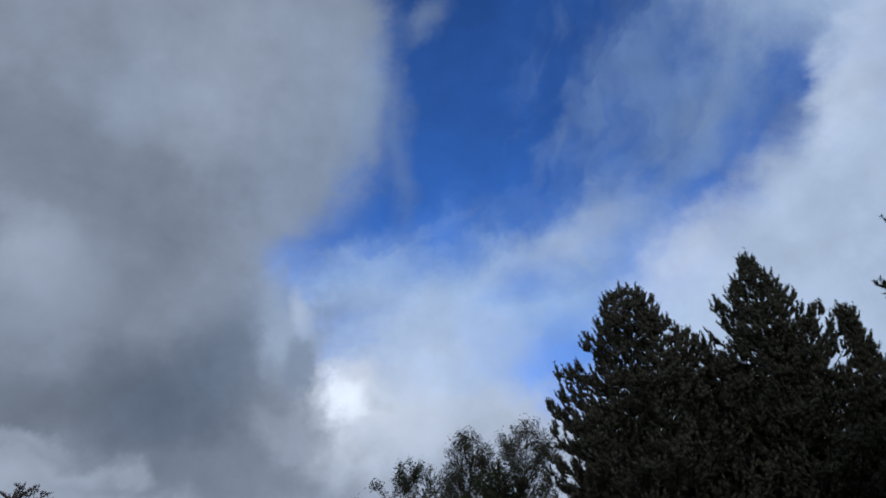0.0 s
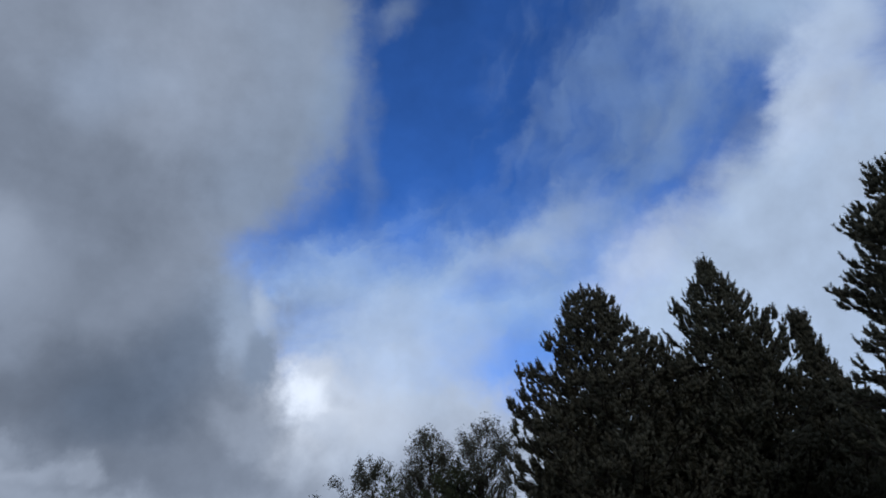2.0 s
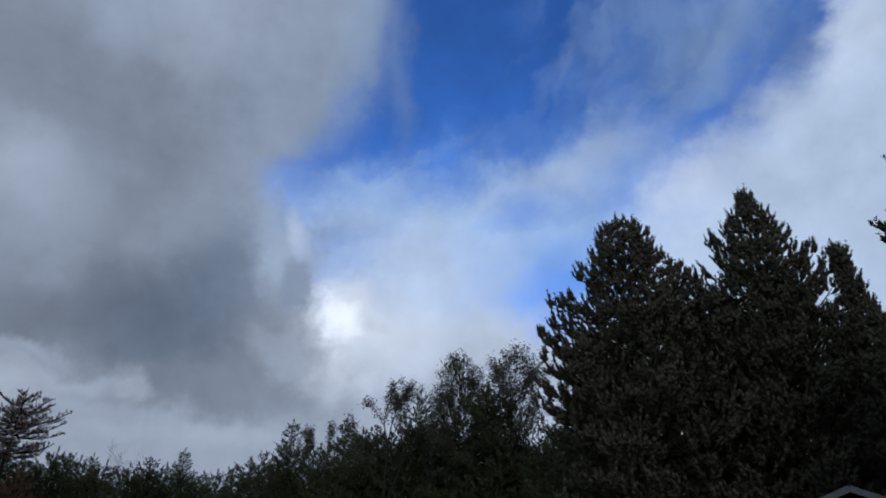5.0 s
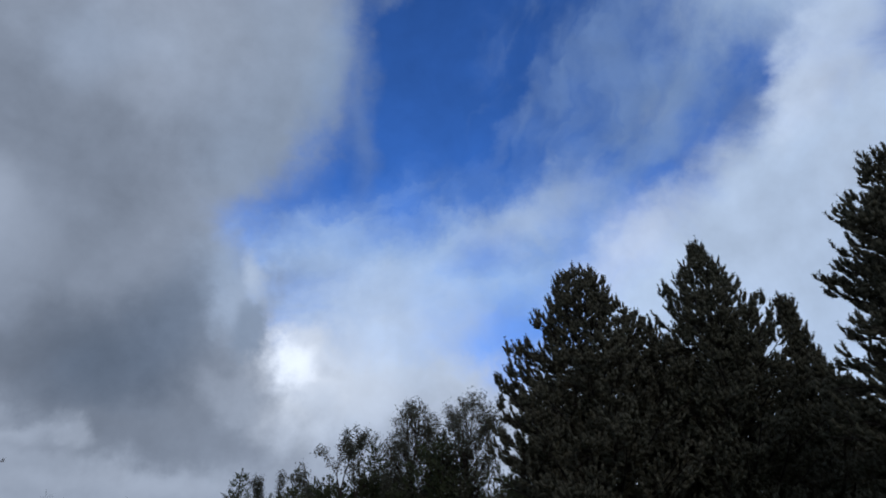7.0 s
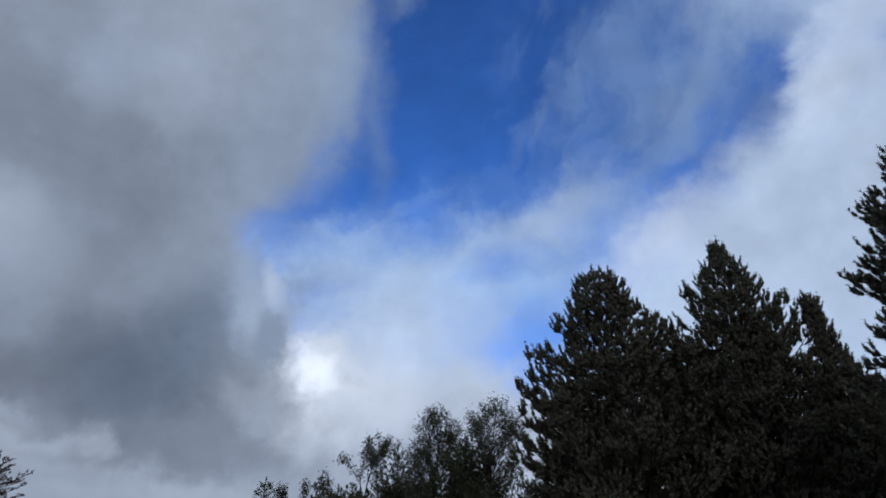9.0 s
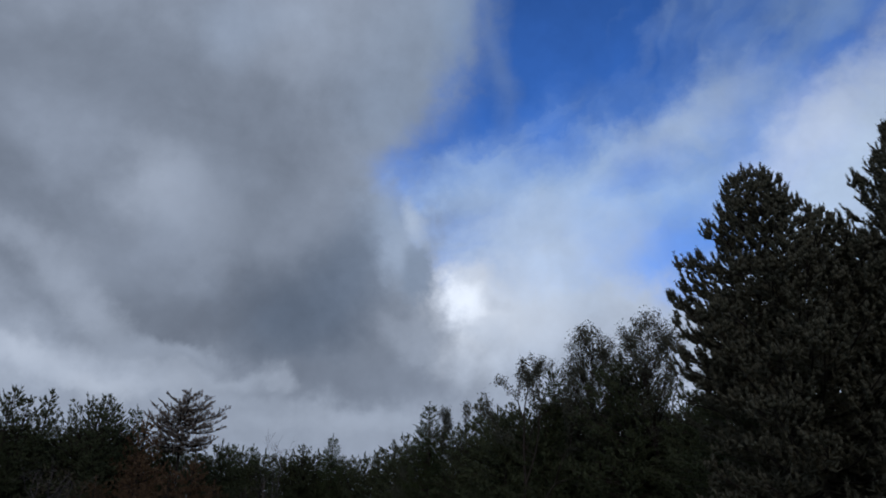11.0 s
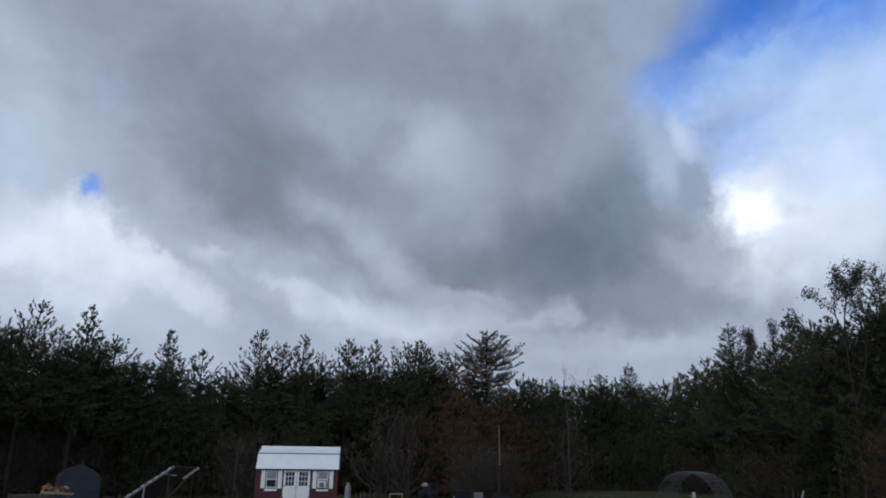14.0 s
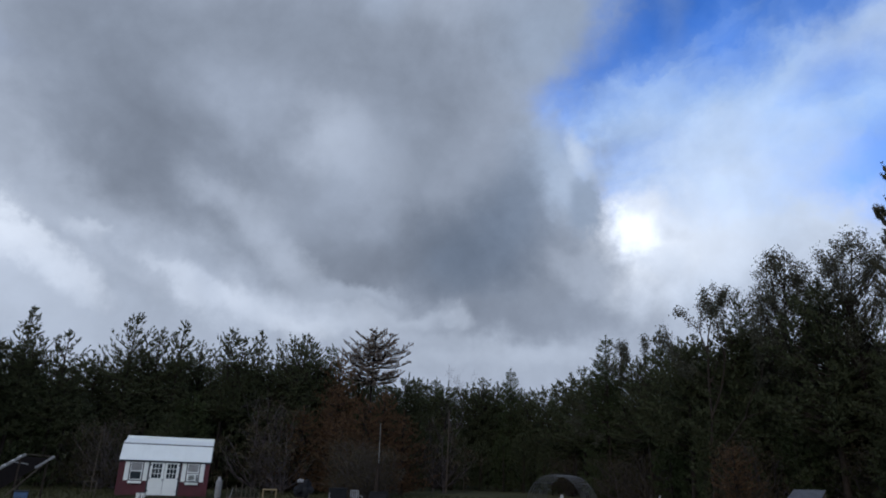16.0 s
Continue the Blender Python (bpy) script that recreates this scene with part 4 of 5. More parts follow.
def extrude_profile(pts, x0, x1):
    """A closed profile of (y, z) drawn out from x0 to x1."""
    bm = bmesh.new()
    a = [bm.verts.new((x0, y, z)) for y, z in pts]
    b = [bm.verts.new((x1, y, z)) for y, z in pts]
    bm.faces.new(a)
    bm.faces.new(b[::-1])
    for i in range(len(pts)):
        j = (i + 1) % len(pts)
        bm.faces.new((a[i], a[j], b[j], b[i]))
    return bm


def roof_slope(name, parent, mat, x0, x1, p, q, thick=0.035, rib=0.3, label=""):
    """A metal roof slope between the edges p and q, each (y, z), with raised ribs."""
    d = Vector((0, q[0] - p[0], q[1] - p[1]))
    ln = d.length
    up = Vector((1, 0, 0)).cross(d.normalized())
    m = Matrix(((1, 0, 0, 0), (0, d.y / ln, up.y, p[0]), (0, d.z / ln, up.z, p[1]), (0, 0, 0, 1)))
    ob = part(name, box(x0, x1, 0, ln, 0, thick, 0, None, m), mat, parent, label)
    n = int((x1 - x0) / rib)
    for i in range(n + 1):
        x = x0 + 0.02 + i * (x1 - x0 - 0.04) / n
        part("rib", box(x - 0.015, x + 0.015, 0.01, ln - 0.01, thick - 0.002, thick + 0.012, 0, None, m), mat, ob)
    return ob


def shed_window(root, x, z0, z1, w, unit_fitted):
    frame_ = box(x - w / 2 - 0.05, x + w / 2 + 0.05, -0.045, 0.0, z0 - 0.05, z1 + 0.05)
    win = part("window", frame_, M_BLACK, root, "black-trimmed sash window")
    part("pane", box(x - w / 2 + 0.03, x + w / 2 - 0.03, -0.058, -0.047, z0 + 0.03, z1 - 0.03), M_GLASS, win)
    part("curtain", box(x - w / 2 + 0.05, x + w / 2 - 0.05, -0.066, -0.060, z0 + (z1 - z0) * 0.45, z1 - 0.06), M_CURTAIN, win, "pale curtain behind the glass")
    for a, b, c, d in ((-w / 2, w / 2, z0, z0 + 0.045), (-w / 2, w / 2, z1 - 0.045, z1), (-w / 2, w / 2, (z0 + z1) / 2 - 0.025, (z0 + z1) / 2 + 0.025),
                       (-w / 2, -w / 2 + 0.045, z0, z1), (w / 2 - 0.045, w / 2, z0, z1)):
        part("sash_bar", box(x + a, x + b, -0.085, -0.05, c, d, 0.004), M_WHITE, win)
    part("sill", box(x - w / 2 - 0.04, x + w / 2 + 0.04, -0.13, 0.0, z0 - 0.20, z0 - 0.06, 0.01), M_WHITE, win, "white window box")
    for s in (-1, 1):
        cx = x + s * (w / 2 + 0.19)
        sh = part("shutter", box(cx - 0.125, cx + 0.125, -0.045, 0.0, z0 - 0.04, z1 + 0.05, 0.006), M_WHITE, root, "white panelled shutter")
        for c, d in ((z0 + 0.06, (z0 + z1) / 2 - 0.05), ((z0 + z1) / 2 + 0.05, z1 - 0.04)):
            part("panel", box(cx - 0.075, cx + 0.075, -0.058, -0.043, c, d, 0.006), M_WHITE, sh)
    if unit_fitted:
        ac = part("cooling_unit", box(x - w / 2 + 0.06, x + w / 2 - 0.10, -0.30, -0.05, z0 + 0.03, z0 + 0.42, 0.02), M_WHITE, win, "white window air conditioner")
        for i in range(7):
            z = z0 + 0.09 + i * 0.04
            part("grille_slat", box(x - w / 2 + 0.12, x + w / 2 - 0.22, -0.312, -0.298, z, z + 0.022), M_BLACK, ac)


def make_shed():
    w, d = 4.95, 3.6
    eave, knee, ridge = (-0.10, 2.08), (0.50, 3.02), (1.8, 3.37)
    root = thing("garden_shed", facing(-51.6, 45.0, -4.5), "dark red wooden shed with white gambrel metal roof", "shed")
    wall = part("wall", extrude_profile([(0, 0.12), (d, 0.12), (d, 2.2), (d - 0.52, 2.96), (1.8, 3.31), (0.52, 2.96), (0, 2.2)], -w / 2, w / 2), M_RED, root, "dark red vertical board siding")
    for i in range(25):
        x = -w / 2 + 0.1 + i * 0.198
        if abs(x) > 0.98:
            part("batten", box(x - 0.02, x + 0.02, -0.016, 0.0, 0.13, 2.1), M_RED, wall)
    part("skid", box(-w / 2 + 0.03, w / 2 - 0.03, 0.1, 0.3, -0.05, 0.12), M_WOOD, root)
    part("skid", box(-w / 2 + 0.03, w / 2 - 0.03, d - 0.3, d - 0.1, -0.05, 0.12), M_WOOD, root)
    X0, X1 = -w / 2 - 0.10, w / 2 + 0.10
    roof_slope("roof", root, M_ROOF, X0, X1, eave, knee, label="white ribbed metal gambrel roof")
    roof_slope("upper_roof", root, M_ROOF, X0, X1, (knee[0] - 0.02, knee[1] + 0.012), ridge)
    part("flashing", box(X0, X1, knee[0] - 0.055, knee[0] - 0.025, knee[1] - 0.03, knee[1] + 0.045), M_STEEL, root, "grey flashing strip at the roof break")
    roof_slope("upper_roof", root, M_ROOF, X0, X1, ridge, (3.1, 3.02))
    roof_slope("back_roof", root, M_ROOF, X0, X1, (3.1, 3.02), (3.7, 2.08))
    part("ridge_cap", bar((-w / 2 - 0.1, 1.8, 3.415), (w / 2 + 0.1, 1.8, 3.415), 0.05, 0.22, 0.01), M_ROOF, root)
    part("eave_trim", box(-w / 2 - 0.09, w / 2 + 0.09, -0.12, -0.02, 2.0, 2.075), M_BLACK, root, "dark eave trim")
    for s in (-1, 1):
        part("corner_board", box(s * w / 2 - 0.06, s * w / 2 + 0.06, -0.03, -0.005, 0.12, 2.0), M_RED, root)
        door = part("door", box(min(0.01 * s, 0.82 * s), max(0.01 * s, 0.82 * s), -0.06, -0.005, 0.14, 2.02, 0.006), M_WHITE, root, "white double-door leaf with nine lights")
        for c in range(3):
            for r in range(3):
                x0 = s * 0.415 - 0.27 + c * 0.185
                z0 = 1.10 + r * 0.285
                part("pane", box(x0, x0 + 0.155, -0.068, -0.058, z0, z0 + 0.25), M_GLASS, door)
        for z in (0.24, 0.62):
            part("panel", box(s * 0.415 - 0.28, s * 0.415 + 0.28, -0.074, -0.058, z, z + 0.32, 0.012), M_WHITE, door)
        part("door_handle", bar((s * 0.06, -0.10, 0.95), (s * 0.06, -0.10, 1.10), 0.025), M_BLACK, door)
        for z in (0.35, 1.05, 1.8):
            part("hinge", box(s * 0.80 - 0.03, s * 0.80 + 0.05, -0.07, -0.058, z, z + 0.08), M_BLACK, door)
        part("door_trim", box(s * 0.87 - 0.045, s * 0.87 + 0.045, -0.055, 0.0, 0.12, 2.03), M_BLACK, root)
    shed_window(root, -1.56, 0.98, 1.98, 0.66, False)
    shed_window(root, 1.62, 0.98, 1.98, 0.66, True)


make_shed()
# pails by the shed's wall
for az, dist in ((-53.15, 43.0), (-52.8, 43.0)):
    pail = thing("bucket", facing(az, dist), "small white plastic bucket on the grass", "bucket", "buckets by the shed")
    bm = bmesh.new()
    bmesh.ops.create_cone(bm, cap_ends=True, segments=16, radius1=0.10, radius2=0.13, depth=0.36, matrix=Matrix.Translation((0, 0, 0.16)))
    part("body", bm, M_WHITE, pail)
    bm = bmesh.new()
    bmesh.ops.create_cone(bm, cap_ends=True, segments=16, radius1=0.14, radius2=0.14, depth=0.03, matrix=Matrix.Translation((0, 0, 0.35)))
    part("lid", bm, M_CURTAIN, pail)


# ---- yard things ----
def make_cylinder():
    root = thing("gas_cylinder", facing(-47.5, 44.0), "tall pale grey gas cylinder standing on grass", "gas cylinder")
    prof = [(0.0, 0.0), (0.17, 0.0), (0.185, 0.05), (0.185, 1.02), (0.16, 1.12), (0.09, 1.17), (0.0, 1.18)]
    bm = bmesh.new()
    vs = [bm.verts.new((r, 0, z)) for r, z in prof]
    es = [bm.edges.new((vs[i], vs[i + 1])) for i in range(len(vs) - 1)]
    bmesh.ops.spin(bm, geom=vs + es, cent=(0, 0, 0), axis=(0, 0, 1), angle=2 * math.pi, steps=18)
    bmesh.ops.remove_doubles(bm, verts=bm.verts, dist=0.001)
    part("tank", bm, M_CURTAIN, root)
    bm = bmesh.new()
    bmesh.ops.create_cone(bm, cap_ends=False, segments=14, radius1=0.10, radius2=0.10, depth=0.16, matrix=Matrix.Translation((0, 0, 1.24)))
    part("collar", bm, M_CURTAIN, root)
    part("valve", box(-0.03, 0.03, -0.03, 0.03, 1.17, 1.27, 0.01), M_STEEL, root)


make_cylinder()


def make_tent():
    root = thing("shelter_tent", facing(-67.15, 46.0, 8), "grey fabric portable shelter tent", "tent")
    w, d = 1.05, 2.6
    prof = [(-w * 1.04, 0), (-w * 0.98, 1.45), (-w * 0.93, 1.62), (-w * 0.82, 1.76), (-w * 0.5, 1.97), (-w * 0.2, 2.12), (0.0, 2.20), (0.16, 2.23), (0.32, 2.20), (w * 0.62, 2.04), (w * 0.88, 1.90), (w * 0.97, 1.78), (w, 1.62), (w * 1.02, 0)]
    bm = bmesh.new()
    n = 7
    rows = []
    for j in range(n):
        y = d * j / (n - 1)
        sag = 0.05 * math.sin(math.pi * 3 * j / (n - 1)) ** 2
        rows.append([bm.verts.new((x * (1 - 0.2 * sag), y, z - (sag if z > 1 else 0))) for x, z in prof])
    for j in range(n - 1):
        for i in range(len(prof) - 1):
            bm.faces.new((rows[j][i], rows[j][i + 1], rows[j + 1][i + 1], rows[j + 1][i]))
    bm.faces.new(rows[-1])
    part("cover", bm, M_GREY, root)
    bm = extrude_profile([(x * 0.985, z * 0.992) for x, z in prof], 0.0, 0.03)
    bmesh.ops.rotate(bm, verts=bm.verts, cent=(0, 0, 0), matrix=Matrix.Rotation(radians(90), 3, "Z"))
    bmesh.ops.translate(bm, verts=bm.verts, vec=(0, 0.02, 0))
    part("front_flap", bm, M_GREY, root)
    for s in (-1, 1):
        part("corner_pole", bar((s * w, 0, 0), (s * w, 0, 1.56), 0.05), M_GREY, root)
    part("zip", bar((0.35, -0.02, 0.0), (0.35, -0.02, 1.9), 0.02, 0.012), M_GREY, root)
    for z in (0.75, 1.5):
        part("seam_band", bar((-w * 0.96, -0.012, z), (w * 0.96, -0.012, z), 0.012, 0.03), M_GREY, root)


make_tent()


def make_rack():
    root = thing("tilted_rack", facing(-61.8, 41.0), "tilted pale timber rack with dark panel on posts", "rack")
    p0, p1 = Vector((-1.75, 0.0, 0.42)), Vector((0.62, 0.9, 2.16))
    off = Vector((1.35, 0.55, -0.06))
    rail = part("rail", bar(p0, p1, 0.09, 0.13, 0.01), M_CURTAIN, root, "pale weathered rail")
    for i in range(7):
        q = p0.lerp(p1, 0.1 + i * 0.13)
        part("bracket", bar(q + Vector((-0.05, 0, 0.03)), q + Vector((0.12, 0, 0.14)), 0.06), M_WHITE, rail)
    part("rail", bar(p0.lerp(p1, 0.66) + off, p1 + off, 0.09, 0.13, 0.01), M_CURTAIN, root, "pale weathered rail")
    part("top_beam", bar(p1, p1 + off, 0.04), M_WOOD, root)
    part("crosspiece", bar(p0.lerp(p1, 0.78), p0.lerp(p1, 0.74) + off * 0.6, 0.06), M_CURTAIN, root)
    bm = bmesh.new()
    a = [p0.lerp(p1, 0.05) + off * 0.05, p0.lerp(p1, 0.97) + off * 0.05, p0.lerp(p1, 0.97) + off * 0.95, p0.lerp(p1, 0.05) + off * 0.95]
    dn = Vector((0.02, 0, -0.06))
    u = [bm.verts.new(q + dn) for q in a]
    v = [bm.verts.new(q + dn * 1.8) for q in a]
    bm.faces.new(u)
    bm.faces.new(v[::-1])
    for i in range(4):
        bm.faces.new((u[i], v[i], v[(i + 1) % 4], u[(i + 1) % 4]))
    part("panel", bm, M_DARKP, root, "dark sheet panel")
    for f, o in ((0.42, 0.0), (0.42, 1.0), (0.92, 0.0), (0.88, 1.0)):
        q = p0.lerp(p1, f) + off * o
        part("post", bar((q.x, q.y, 0), q, 0.09, 0.09, 0.01), M_CURTAIN if f < 0.5 and o == 0 else M_BARK, root)
    part("brace", bar((0.1, 0.6, 0.1), p0.lerp(p1, 0.9) + off, 0.06), M_WOOD, root)


make_rack()


def lumber_stack(az, dist, turn, w, d, layers, mat, label, seed):
    rng = random.Random(seed)
    root = thing("lumber_stack", facing(az, dist, turn), label, "lumber")
    for z in range(layers):
        y = 0.0
        while y < d:
            bw = rng.uniform(0.12, 0.2)
            e = rng.uniform(-0.06, 0.06)
            part("board", box(-w / 2 + e, w / 2 + e, y, y + bw - 0.012, 0.1 + z * 0.075, 0.165 + z * 0.075, 0.004), mat, root)
            y += bw
    for x in (-w * 0.35, w * 0.35):
        part("bearer", box(x - 0.05, x + 0.05, 0, d, 0, 0.1), M_WOOD, root)
    return root


lumber_stack(-70.0, 40.0, 8, 1.9, 0.8, 9, M_WOOD, "weathered grey lumber stack on bearers", 3)


def make_bench():
    root = thing("workbench", facing(-68.7, 36.5, -6), "rough timber workbench with fresh yellow planks", "workbench")
    part("plank", box(-0.62, 0.72, 0.0, 0.18, 0.90, 0.985, 0.006, None, pose(0, 0, 0, 0, 3, 0)), M_NEW, root, "fresh yellow plank")
    part("plank", box(-0.60, 0.70, 0.22, 0.42, 0.90, 0.95, 0.006), M_NEW, root, "fresh yellow plank")
    part("apron", box(-0.60, -0.50, 0.02, 0.40, 0.72, 0.90, 0.006), M_NEW, root)
    for x in (-0.55, 0.55):
        for y in (0.05, 0.36):
            part("leg", box(x - 0.045, x + 0.045, y - 0.045, y + 0.045, 0, 0.88), M_WOOD, root)


make_bench()


def blob(rx, ry, rz, seed, rough=0.2, subdiv=3):
    bm = bmesh.new()
    bmesh.ops.create_icosphere(bm, subdivisions=subdiv, radius=1.0)
    for v in bm.verts:
        k = 1 + rough * noise.noise(v.co * 1.7 + Vector((seed, 0, 0)))
        v.co = Vector((v.co.x * rx * k, v.co.y * ry * k, max(v.co.z, -0.75) * rz * k))
    return bm


pile = thing("firewood_pile", facing(-68.75, 36.62, 0, 0.96), "heap of orange-brown and tan split firewood on planks", "firewood")
rng_log = random.Random(12)
for k in range(11):
    lay = k // 5
    x, r = -0.42 + (k % 5) * 0.2 + 0.08 * lay, rng_log.uniform(0.075, 0.11)
    m = Matrix.Translation((x, 0.2, 0.08 + lay * 0.13)) @ Euler((radians(90 + rng_log.uniform(-8, 8)), radians(rng_log.uniform(-70, 70)), radians(rng_log.uniform(-25, 25)))).to_matrix().to_4x4()
    bm = bmesh.new()
    bmesh.ops.create_cone(bm, cap_ends=True, segments=5, radius1=r, radius2=r * 0.85, depth=rng_log.uniform(0.3, 0.42), matrix=m)
    part("log", bm, M_ORANGE if k % 3 else M_NEW, pile)
bin_ = thing("storage_bin", facing(-60.7, 40.0), "blue plastic storage bin on the ground", "bin")
part("tub", box(-0.30, 0.30, 0, 0.4, 0, 0.40, 0.03), M_BLUE, bin_)
part("lid", box(-0.33, 0.33, -0.03, 0.43, 0.40, 0.46, 0.015), M_GREY, bin_, "grey lid")


def post(az, dist, h, r, mat, label, name="post", lean=0.0):
    ob = new(name, np_mesh(name, *tubes([[(np.array([lean * k * h, 0, k * h]), r * (1 - 0.3 * k)) for k in np.linspace(0, 1, 5)]], 7), mat))
    ob.matrix_world = facing(az, dist, 0, -0.04)
    return tagged(ob, label, "post")


post(-56.4, 47.0, 3.9, 0.03, M_WOOD, "slender weathered pole standing beside the shed", "pole", 0.006)


def frame_thing(name, az, dist, w, h, z0, t, mat, label, legs=True):
    root = thing(name, facing(az, dist), label, "frame")
    for s in (-1, 1):
        part("upright", box(s * w / 2 - t / 2, s * w / 2 + t / 2, -t / 2, t / 2, 0 if legs else z0, z0 + h, 0.004), mat, root)
    part("rail", box(-w / 2 - t / 2, w / 2 + t / 2, -t / 2 - 0.003, t / 2 + 0.003, z0 + h - t, z0 + h + 0.004, 0.004), mat, root)
    part("rail", box(-w / 2 + t / 2, w / 2 - t / 2, -t / 2, t / 2, z0, z0 + t, 0.004), mat, root)
    return root


frame_thing("wooden_frame", -56.5, 45.0, 0.62, 0.55, 0.30, 0.05, M_WOOD, "small weathered wooden frame standing in grass")
frame_thing("trellis", -43.6, 40.0, 0.70, 0.78, 0.06, 0.07, M_NEW, "pale yellow wooden garden trellis")


def garden_bed():
    root = thing("raised_bed", facing(-45.6, 40.5), "weathered wooden raised garden bed with green weeds", "garden bed")
    for y in (0.0, 1.1):
        part("side_board", box(-0.85, 0.85, y, y + 0.04, 0, 0.35, 0.004), M_WOOD, root)
    for x in (-0.85, 0.81):
        part("end_board", box(x, x + 0.04, 0.042, 1.098, 0, 0.35, 0.004), M_WOOD, root)
    part("soil", box(-0.80, 0.80, 0.05, 1.09, 0.0, 0.3), M_DARKP, root, "dark soil")
    rng = random.Random(4)
    for i in range(8):
        x = -0.85 + i * 0.245
        part("stake", bar((x, 0.02, 0.0), (x + rng.uniform(-0.05, 0.05), 0.02, rng.uniform(0.8, 1.15)), 0.035), M_WOOD, root)
    g = np.random.default_rng(6)
    at = np.stack([g.uniform(-0.75, 0.75, 260), g.uniform(0.08, 1.05, 260), g.uniform(0.3, 0.75, 260)], axis=1)
    child("weeds", np_mesh("weeds", *leaves(g, at, 0.07, 5, 0.06), M_LEAF), root, "green weedy growth")


garden_bed()
post(-46.7, 40.3, 0.8, 0.025, M_CURTAIN, "leaning white garden stake", "stake", 0.25)
post(-44.9, 40.8, 1.5, 0.02, M_WOOD, "thin pale garden stake", "stake", 0.02)

M_TARP = material("dark_tarp", (0.020, 0.020, 0.021), 0.8, vary=0.35, scale=2, fine=12, bump=0.4, gloss=0.1)
# covered thing on a stand
cov = thing("covered_grill", facing(-41.0, 44.0), "grill under a loose grey tarp cover", "grill")
part("cover", blob(0.52, 0.42, 0.62, 2.0, 0.55), M_TARP, cov).location = (0, 0, 0.74)
part("lid", blob(0.2, 0.2, 0.14, 5.0, 0.4), M_CURTAIN, cov, "pale grey lid").location = (-0.2, -0.1, 1.22)
for x in (-0.35, 0.35):
    for y in (-0.2, 0.2):
        part("leg", box(x - 0.03, x + 0.03, y - 0.03, y + 0.03, 0, 0.75), M_WOOD, cov)
part("shelf", box(-0.38, 0.38, -0.24, 0.24, 0.25, 0.29), M_WOOD, cov)


def crate(az, dist, w, d, h, mat, label, turn=0.0, name="utility_box"):
    root = thing(name, facing(az, dist, turn), label, "box")
    part("body", box(-w / 2, w / 2, 0, d, 0.10, h, 0.02), mat, root)
    part("lid", box(-w / 2 - 0.03, w / 2 + 0.03, -0.03, d + 0.03, h, h + 0.06, 0.015), mat, root)
    for x in (-w / 2 + 0.08, w / 2 - 0.08):
        part("foot", box(x - 0.05, x + 0.05, 0.02, d - 0.02, 0, 0.10), M_WOOD, root)
    return root


crate(-38.2, 42.0, 1.0, 0.7, 0.88, M_TARP, "dark grey metal utility box on wooden feet", 8)
crate(-35.0, 43.0, 1.05, 0.7, 0.72, M_TARP, "low dark grey utility box on wooden feet", -6)
crate(-65.1, 42.0, 0.45, 0.4, 0.5, M_EARTH, "small reddish brown wooden crate in the grass", 12, "crate")
post(-64.5, 41.6, 0.75, 0.06, M_WOOD, "short weathered fence post in the grass", "fence_post", 0.05)
post(-38.9, 41.5, 0.72, 0.035, M_CURTAIN, "short white marker post", "marker_post")


M_CHAIR = material("dull_white_plastic", (0.26, 0.25, 0.235), 0.6, vary=0.25, scale=5, fine=30, gloss=0.25)


def make_chair():
    root = thing("garden_chair", facing(-36.75, 39.0, 20), "white plastic slat-back garden chair", "chair")
    part("seat", box(-0.26, 0.26, -0.25, 0.22, 0.40, 0.44, 0.012), M_CHAIR, root)
    for i in range(5):
        x = -0.21 + i * 0.105
        part("back_slat", bar((x, 0.22, 0.44), (x * 1.08, 0.36, 0.92), 0.055, 0.02, 0.004), M_CHAIR, root)
    part("back_rail", bar((-0.27, 0.37, 0.93), (0.27, 0.37, 0.93), 0.06, 0.035, 0.01), M_CHAIR, root)
    for x in (-0.24, 0.24):
        for y in (-0.22, 0.2):
            part("leg", bar((x, y, 0.41), (x * 1.12, y * 1.15, 0.0), 0.05, 0.05, 0.008), M_CHAIR, root)
        part("armrest", bar((x * 1.1, -0.24, 0.64), (x * 1.1, 0.28, 0.66), 0.05, 0.03, 0.008), M_CHAIR, root)
        part("arm_post", bar((x * 1.1, -0.2, 0.42), (x * 1.1, -0.22, 0.64), 0.045, 0.03, 0.006), M_CHAIR, root)


make_chair()


def mound(az, dist, rx, ry, h, mat, label, seed, name="earth_mound"):
    n, m = 26, 10
    vs, fs = [(0, 0, h)], []
    for j in range(1, m + 1):
        k = j / m
        for i in range(n):
            a = 2 * math.pi * i / n
            r = k * (1 + 0.15 * noise.noise(Vector((math.cos(a) * 1.5, math.sin(a) * 1.5, seed))))
            z = h * (0.5 + 0.5 * math.cos(math.pi * k)) + 0.10 * h * noise.noise(Vector((math.cos(a) * k * 5, math.sin(a) * k * 5, seed))) - 0.09 * k
            vs.append((rx * r * math.cos(a), ry * r * math.sin(a), z))
    tri = [(0, 1 + i, 1 + (i + 1) % n) for i in range(n)]
    me = bpy.data.meshes.new(name)
    quads = [(1 + (j - 1) * n + i, 1 + j * n + i, 1 + j * n + (i + 1) % n, 1 + (j - 1) * n + (i + 1) % n) for j in range(1, m) for i in range(n)]
    me.from_pydata(vs, [], tri + quads)
    me.polygons.foreach_set("use_smooth", [True] * len(me.polygons))
    me.materials.append(mat)
    ob = new(name, me)
    ob.matrix_world = facing(az, dist)
    return tagged(ob, label, "mound")


